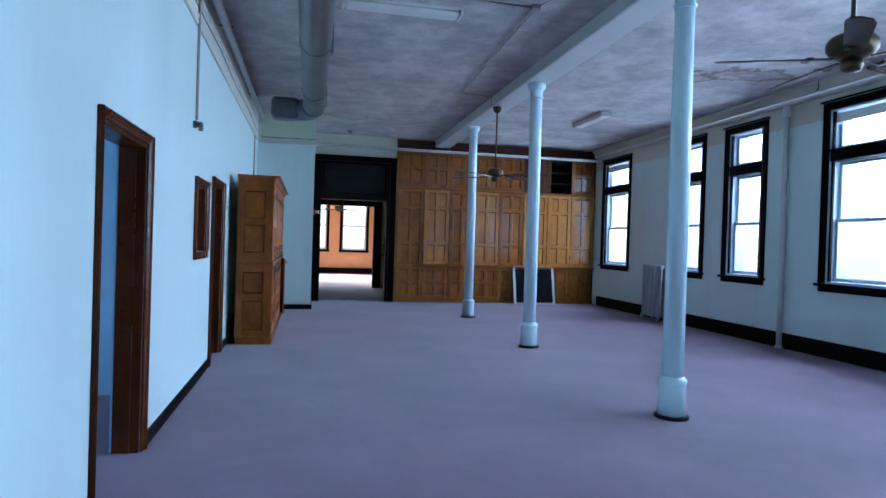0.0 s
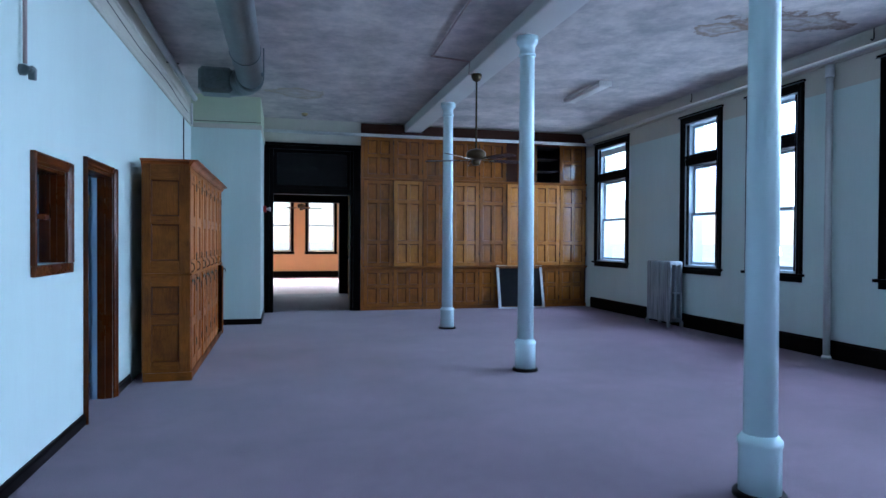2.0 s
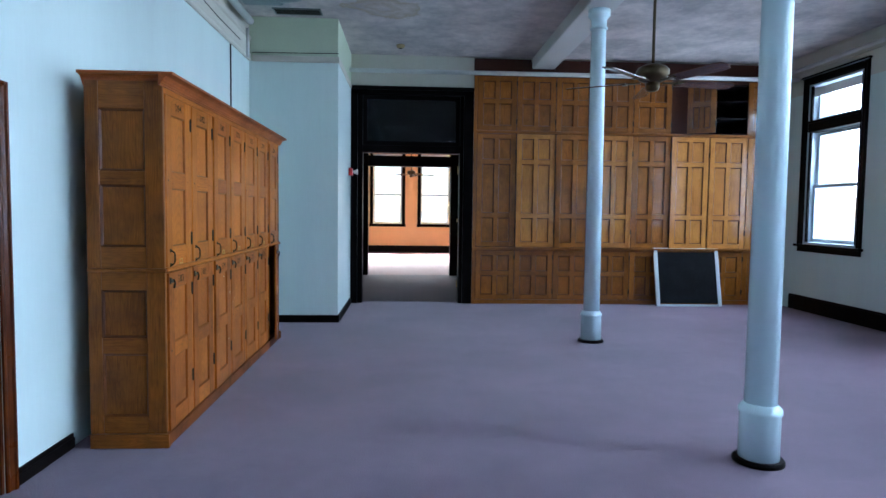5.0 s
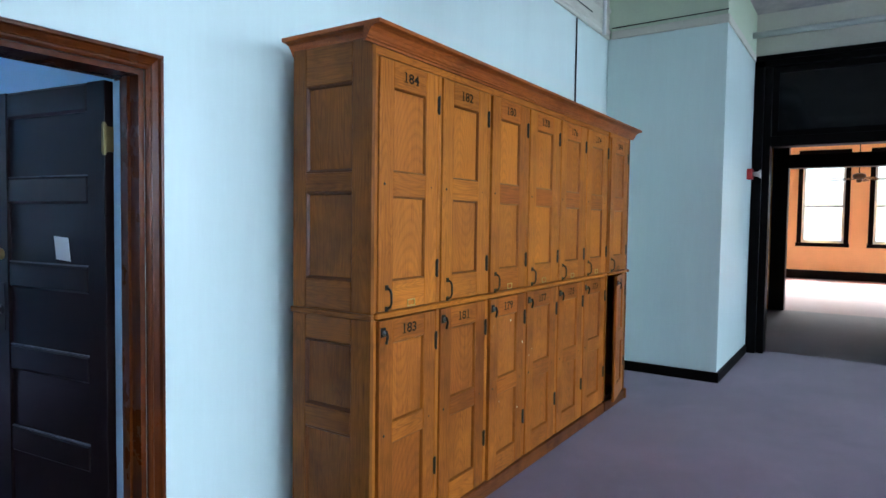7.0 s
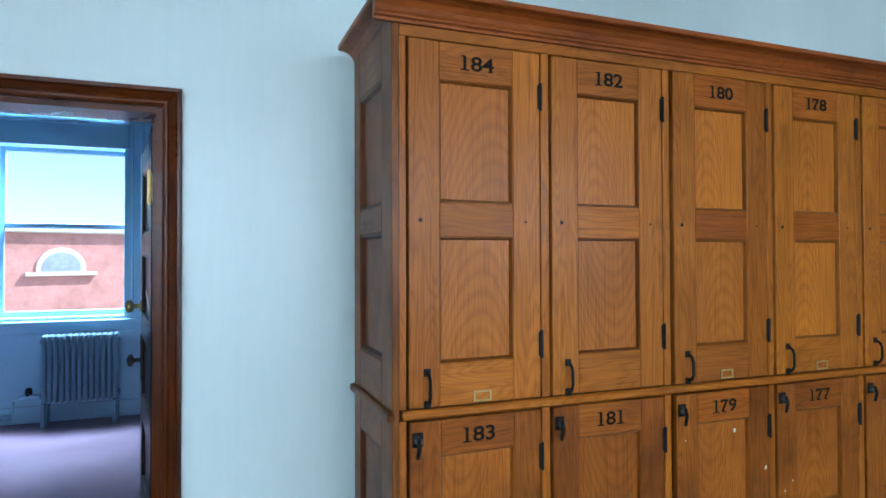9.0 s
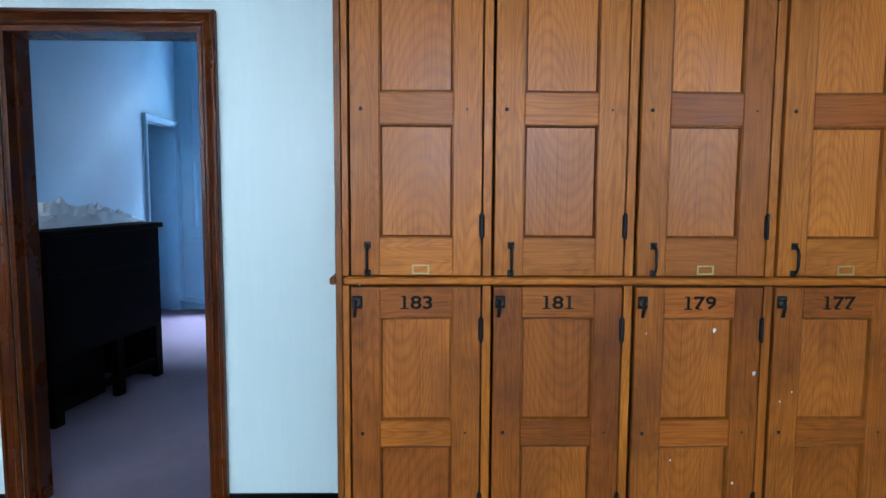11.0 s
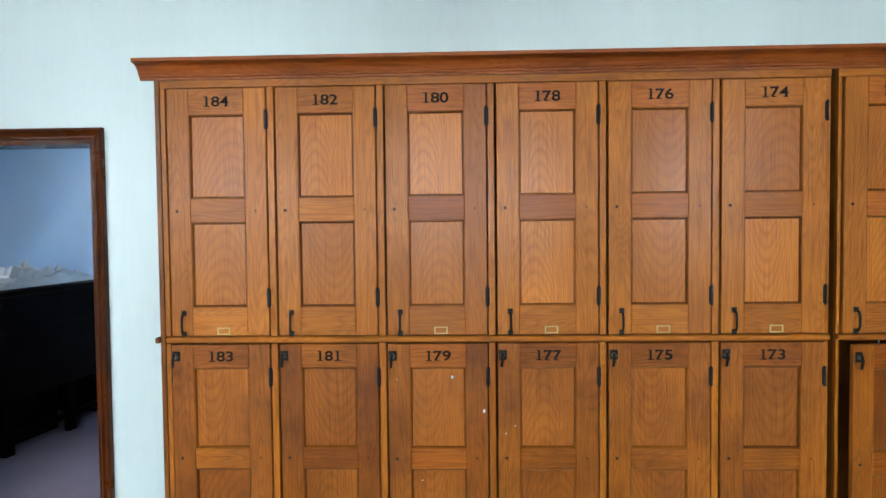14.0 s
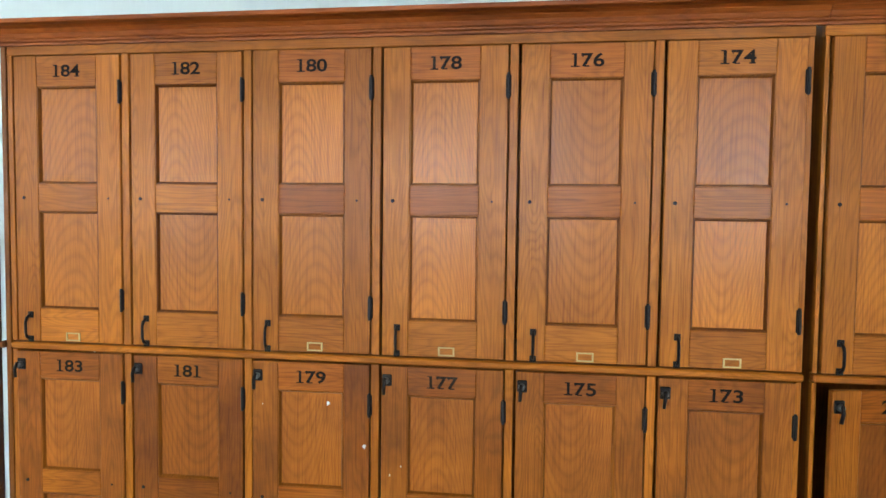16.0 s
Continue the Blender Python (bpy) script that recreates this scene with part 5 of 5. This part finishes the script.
for i, (a, b) in enumerate(FARWIN):
    t = thing("far_window", "sash window with a dark frame in the apricot room", "window", kind="structure")
    part("trim", boxes((a - 0.12, a, FAR - 0.03, FAR - 0.001, 1.05, 3.6), (b, b + 0.12, FAR - 0.03, FAR - 0.001, 1.05, 3.6), (a - 0.12, b + 0.12, FAR - 0.03, FAR - 0.001, 3.601, 3.72), (a - 0.14, b + 0.14, FAR - 0.06, FAR - 0.001, 0.94, 1.049)), "black", t)
    part("sash", boxes((a, a + 0.06, FAR + 0.1, FAR + 0.15, 1.05, 3.6), (b - 0.06, b, FAR + 0.1, FAR + 0.15, 1.05, 3.6), (a + 0.06, b - 0.06, FAR + 0.1, FAR + 0.15, 2.08, 2.14), (a + 0.06, b - 0.06, FAR + 0.1, FAR + 0.15, 1.05, 1.12), (a + 0.06, b - 0.06, FAR + 0.1, FAR + 0.15, 3.54, 3.6)), "sash", t)
    g = part("pane", boxes((a + 0.06, b - 0.06, FAR + 0.12, FAR + 0.126, 1.12, 3.54)), "glass", t)
    g.visible_shadow = False
    window_light("far_daylight", ((a + b) / 2, FAR + 0.30, 2.6), ((a + b) / 2, FAR - 2.6, 0.0), b - a - 0.05, 1.5, 120.0, (1.0, 0.93, 0.80), spread=58.0)

# ---- the office behind the west wall ----
OFF_X, OFF_S, OFF_N = -6.2, 3.69, 6.5
OWIN = (3.99, 5.20, 0.98, 3.30)
# Unseen window opening, added so that the side room gets light.
R1WIN = (0.6, 1.8, 1.06, 3.30)
structure("office_wall_west", pierced("x", OFF_X - 0.3, OFF_X, -2.0, OFF_N, 0.0, 3.7, [OWIN, R1WIN]), "office_blue", "blue painted office window wall", "wall")
structure("office_wall_south", pierced("y", OFF_S - 0.12, OFF_S, OFF_X, WEST - 0.17, 0.0, 3.7, [(-6.12, -5.42, 0.0, 2.14)]), "office_blue", "blue painted office wall with a doorway", "wall")
structure("office_wall_north", pierced("y", OFF_N, OFF_N + 0.15, OFF_X, WEST - 0.17, 0.0, 3.7), "office_blue", "blue painted office wall", "wall")
structure("side_room_wall_south", pierced("y", -2.15, -2.0, OFF_X, WEST - 0.17, 0.0, 3.7), "office_blue", "blue painted side room wall", "wall")
structure("office_ceiling", boxes((OFF_X - 0.3, WEST - 0.175, -2.15, OFF_N + 0.15, 3.7, 3.85)), "beam", "pale office ceiling", "ceiling")
structure("office_wall_lining", pierced("x", WEST - 0.19, WEST - 0.172, -2.0, OFF_N, 0.0, 3.7, DOORS + [HATCH]), "office_blue", "blue painted office side of the wall", "wall")
sash_window("office_window", "blue painted sash window looking on a brick building", OFF_X, OFF_X - 0.3, *OWIN[:2], OWIN[2], OWIN[3], "office_blue", "office_blue", 1, transom=2.83, meet=1.91, trim=0.12, bar=0.13)
sash_window("side_room_window", "blue painted sash window", OFF_X, OFF_X - 0.3, *R1WIN[:2], R1WIN[2], R1WIN[3], "office_blue", "office_blue", 1, transom=2.83, meet=1.91, trim=0.12, bar=0.13)
window_light("office_daylight", (OFF_X - 1.3, 4.60, 4.75), (-3.2, 4.77, 0.2), 1.8, 1.5, 1700.0, (0.68, 0.85, 1.0))
# Lamp in the added window, brightening the side room.
window_light("side_room_daylight", (OFF_X - 0.28, 1.2, 2.1), (0, 1.2, 1.7), 1.1, 2.1, 45.0, (0.75, 0.88, 1.0))
radiator("office_radiator", "blue painted cast iron radiator below the office window", pose(-6.02, 4.46, 0), 13, 0.86, "office_radiator", feet=0.22, depth=0.16, pitch=0.05)
t = casing("office_inner_frame", "pale blue painted door frame in the office", OFF_S, 1, 5.42, 6.12, 0.0, 2.14, 0.075, "office_blue", "office_blue")
t.matrix_basis = pose(0, 0, 0, 0, 0, 90)
structure("closet_back", boxes((-6.19, -5.0, 2.45, 2.55, 0.0, 2.4), (-5.0, -4.9, 2.45, 3.48, 0.0, 2.4), (-6.19, -4.9, 2.45, 3.48, 2.4, 2.5)), "dark", "dark closet behind the office door", "wall")
panel_door("white_door", "pale blue painted two-panel door standing ajar", pose(-5.45, 6.46, 0, 0, 0, 110.6), 0.84, 2.05, "office_blue", panels=2, knob="iron")
panel_door("closet_door", "pale blue painted closet door standing ajar", pose(-5.43, OFF_S - 0.06, 0, 0, 0, 28), 0.66, 2.10, "office_blue", panels=2, knob="iron")

desk = thing("counter_desk", "black wooden counter desk with an open kneehole", "desk", pose(-2.38, 4.455, 0, 0, 0, 172.5))
part("top", boxes((-0.02, 1.17, -0.03, 0.62, 1.14, 1.18), bevel=0.006), "black", desk)
part("back_panel", boxes((0.0, 1.15, 0.56, 0.58, 0.10, 1.14)), "black", desk)
part("front_panel", boxes((0.0, 1.15, 0.0, 0.02, 0.40, 1.14), (0.0, 1.15, -0.006, 0.0, 0.88, 0.90), bevel=0.002), "black", desk)
part("side_panel", boxes((0.0, 0.03, 0.02, 0.56, 0.0, 1.14)), "black", desk)
part("side_panel", boxes((1.12, 1.15, 0.02, 0.56, 0.0, 1.14)), "black", desk)
for x in (0.0, 0.60, 1.07):
    part("leg", boxes((x, x + 0.08, 0.0, 0.05, 0.0, 0.40), bevel=0.003), "black", desk)
part("kick_board", boxes((0.08, 0.60, 0.10, 0.12, 0.03, 0.38)), "black", desk)
part("stretcher", boxes((0.08, 1.07, 0.012, 0.045, 0.10, 0.15), bevel=0.002), "black", desk)


def crumpled(w, d, h, seed):
    bm = bmesh.new()
    n = 14
    grid = [[bm.verts.new((w * i / n, d * j / n, 0.012 + h * max(0.0, math.sin(math.pi * i / n)) ** 0.6 * math.sin(math.pi * j / n) ** 0.5 * (0.35 + 0.9 * noise.noise((i * 0.55 + seed, j * 0.7, seed)) ** 2 + 0.25 * noise.noise((i * 1.9, j * 1.7, seed))))) for j in range(n + 1)] for i in range(n + 1)]
    for i in range(n):
        for j in range(n):
            bm.faces.new((grid[i][j], grid[i + 1][j], grid[i + 1][j + 1], grid[i][j + 1]))
    return bm


t = tagged(part("plastic_sheet", crumpled(1.08, 0.5, 0.27, 3.3), "sheet", m=pose(-2.40, 4.43, 1.18, 0, 0, 172.5)), "crumpled milky plastic sheet on the black desk", "plastic sheet")
t = tagged(part("paper_stack", boxes((0, 0.22, 0, 0.30, 0, 0.10), (0.03, 0.20, 0.02, 0.26, 0.10, 0.16), bevel=0.004), "paper", m=pose(-2.75, 3.97, 1.18, 0, 0, 20)), "small stack of white papers on the desk", "papers")

# ---- outside ----
GROUND = -5.5
structure("ground", boxes((-3000, 3000, -3000, 3000, GROUND - 1, GROUND)), "ground", "dry grass and gravel around the building", "ground")
def ceiling_vent():
    t = thing("ceiling_vent", "dark metal ceiling vent grille", "vent", pose(-0.72, 10.60, CEIL))
    part("frame", boxes((-0.30, 0.30, -0.12, -0.10, -0.014, 0), (-0.30, 0.30, 0.10, 0.12, -0.014, 0), (-0.30, -0.28, -0.10, 0.10, -0.014, 0), (0.28, 0.30, -0.10, 0.10, -0.014, 0)), "steel", t)
    for k in range(7):
        part("slat", boxes((-0.28, 0.28, -0.09 + 0.028 * k, -0.075 + 0.028 * k, -0.012, -0.004)), "iron", t)


ceiling_vent()
t = thing("smoke_detector", "small round yellow-brown smoke detector on the ceiling", "smoke detector", pose(0.56, 12.1, CEIL))
part("body", lathe([(0.03, -0.05), (0.055, -0.04), (0.065, -0.018), (0.065, 0.0)]), "aged", t)
part("cap", lathe([(0.02, -0.056), (0.03, -0.05)], 16), "iron", t)
t = thing("radiator_pipe", "blue painted radiator feed pipe on the office wall", "pipe")
part("pipe", tube([(-6.10, 4.20, 0.06), (-6.10, 4.20, 0.24), (-6.06, 4.30, 0.28), (-6.02, 4.45, 0.28)], 0.02, 10), "office_blue", t)
part("valve", lathe([(0.03, 0.0), (0.03, 0.06), (0.02, 0.08)], 12), "iron", t, m=pose(-6.06, 4.34, 0.28))
part("pipe", tube([(-6.13, 3.70, 0.10), (-6.13, 4.20, 0.08)], 0.025, 10), "office_blue", t)
t = thing("office_baseboard", "blue painted baseboard and rail under the office window", "baseboard", kind="structure")
part("board", boxes((OFF_X + 0.001, OFF_X + 0.025, OFF_S + 0.01, OFF_N - 0.01, 0.0, 0.16), bevel=0.004), "office_blue", t)
part("rail", boxes((OFF_X + 0.001, OFF_X + 0.02, OFF_S + 0.01, 4.0, 0.80, 0.84), (OFF_X + 0.001, OFF_X + 0.02, 5.52, OFF_N - 0.01, 0.80, 0.84), bevel=0.004), "office_blue", t)
for y in (8.6, 5.2):
    t = thing("ceiling_hook", "small black hook under the cornice", "hook", pose(EAST - 0.14, y, CEIL - 0.14), "hooks")
    part("shank", tube([(0.0, 0, 0.139), (0, 0, 0.02), (0.0, 0.02, 0.0), (0, 0.04, 0.02)], 0.008, 8), "iron", t)
bld = thing("brick_building", "red brick building with white arched windows", "building", pose(-21.0, 4.05, 0, 0, 0, 22))
BX, TOP = 0.0, 2.35
part("wall", boxes((BX - 12, BX, -30, 30, GROUND, TOP)), "brick", bld)
part("roof", boxes((BX - 12.2, BX + 0.2, -30.2, 30.2, TOP, TOP + 0.12), bevel=0.03), "stone", bld)


def arched(w, h, rise, n=12):
    """An outline from the sill up over an arch."""
    pts = [(-w / 2, 0), (w / 2, 0), (w / 2, h)]
    pts += [(w / 2 * math.cos(math.pi * i / n), h + rise * math.sin(math.pi * i / n)) for i in range(1, n)]
    return pts + [(-w / 2, h)]


def slab(outline, x0, x1):
    bm = bmesh.new()
    lo, hi = [bm.verts.new((x0, y, z)) for y, z in outline], [bm.verts.new((x1, y, z)) for y, z in outline]
    bm.faces.new(lo)
    bm.faces.new(hi[::-1])
    for i in range(len(outline)):
        j = (i + 1) % len(outline)
        bm.faces.new((lo[i], lo[j], hi[j], hi[i]))
    return bm


for row, (z, h, rise) in enumerate(((1.22, 0.1, 0.52), (-1.3, 1.0, 0.2))):
    for k in range(-6, 8):
        y = 0.6 + 2.75 * k
        w = part("window", slab(arched(1.28, h, rise + 0.1), 0.0, 0.06), "stone", bld, "white arched window surround", pose(BX, y, z))
        part("pane", slab(arched(1.0, h - 0.02, rise - 0.06), 0.06, 0.075), "grey_pane", w, m=pose(0, 0, 0.03))
        part("sill", boxes((0, 0.16, -0.92, 0.92, -0.11, 0.0), bevel=0.01), "stone", w)


def tree(x, y, h, seed):
    rnd = random.Random(seed)
    t = thing("tree", "green leafy tree outside the windows", "tree", pose(x, y, GROUND), "trees outside")
    bm = tube([(0, 0, 0), (0.1, 0.05, h * 0.25), (0.0, 0.1, h * 0.5), (0.15, 0.0, h * 0.85)], [0.28, 0.22, 0.15, 0.04], 10)
    part("trunk", bm, "bark", t)
    bm = bmesh.new()
    for k in range(900):
        a, r = rnd.uniform(0, 2 * math.pi), h * 0.36 * rnd.random() ** 0.5
        z = h * rnd.uniform(0.3, 1.0)
        r *= max(0.15, math.sin(math.pi * min(1.0, (z / h - 0.22) / 0.85)))
        c = Vector((r * math.cos(a), r * math.sin(a), z))
        q = Euler((rnd.uniform(0, 6), rnd.uniform(0, 6), rnd.uniform(0, 6))).to_matrix()
        s = rnd.uniform(0.18, 0.42)
        bm.faces.new([bm.verts.new(c + q @ Vector(p) * s) for p in ((-1, 0, 0), (0, -0.6, 0.1), (1, 0, 0), (0, 0.6, 0.1))])
    part("crown", bm, "leaf", t)


for k, (x, y) in enumerate(((158, -46), (170, 14), (155, 40), (175, 72), (162, 97), (184, -86))):
    tree(x, y, 8.0 + (k * 7 % 4), 11 + k)
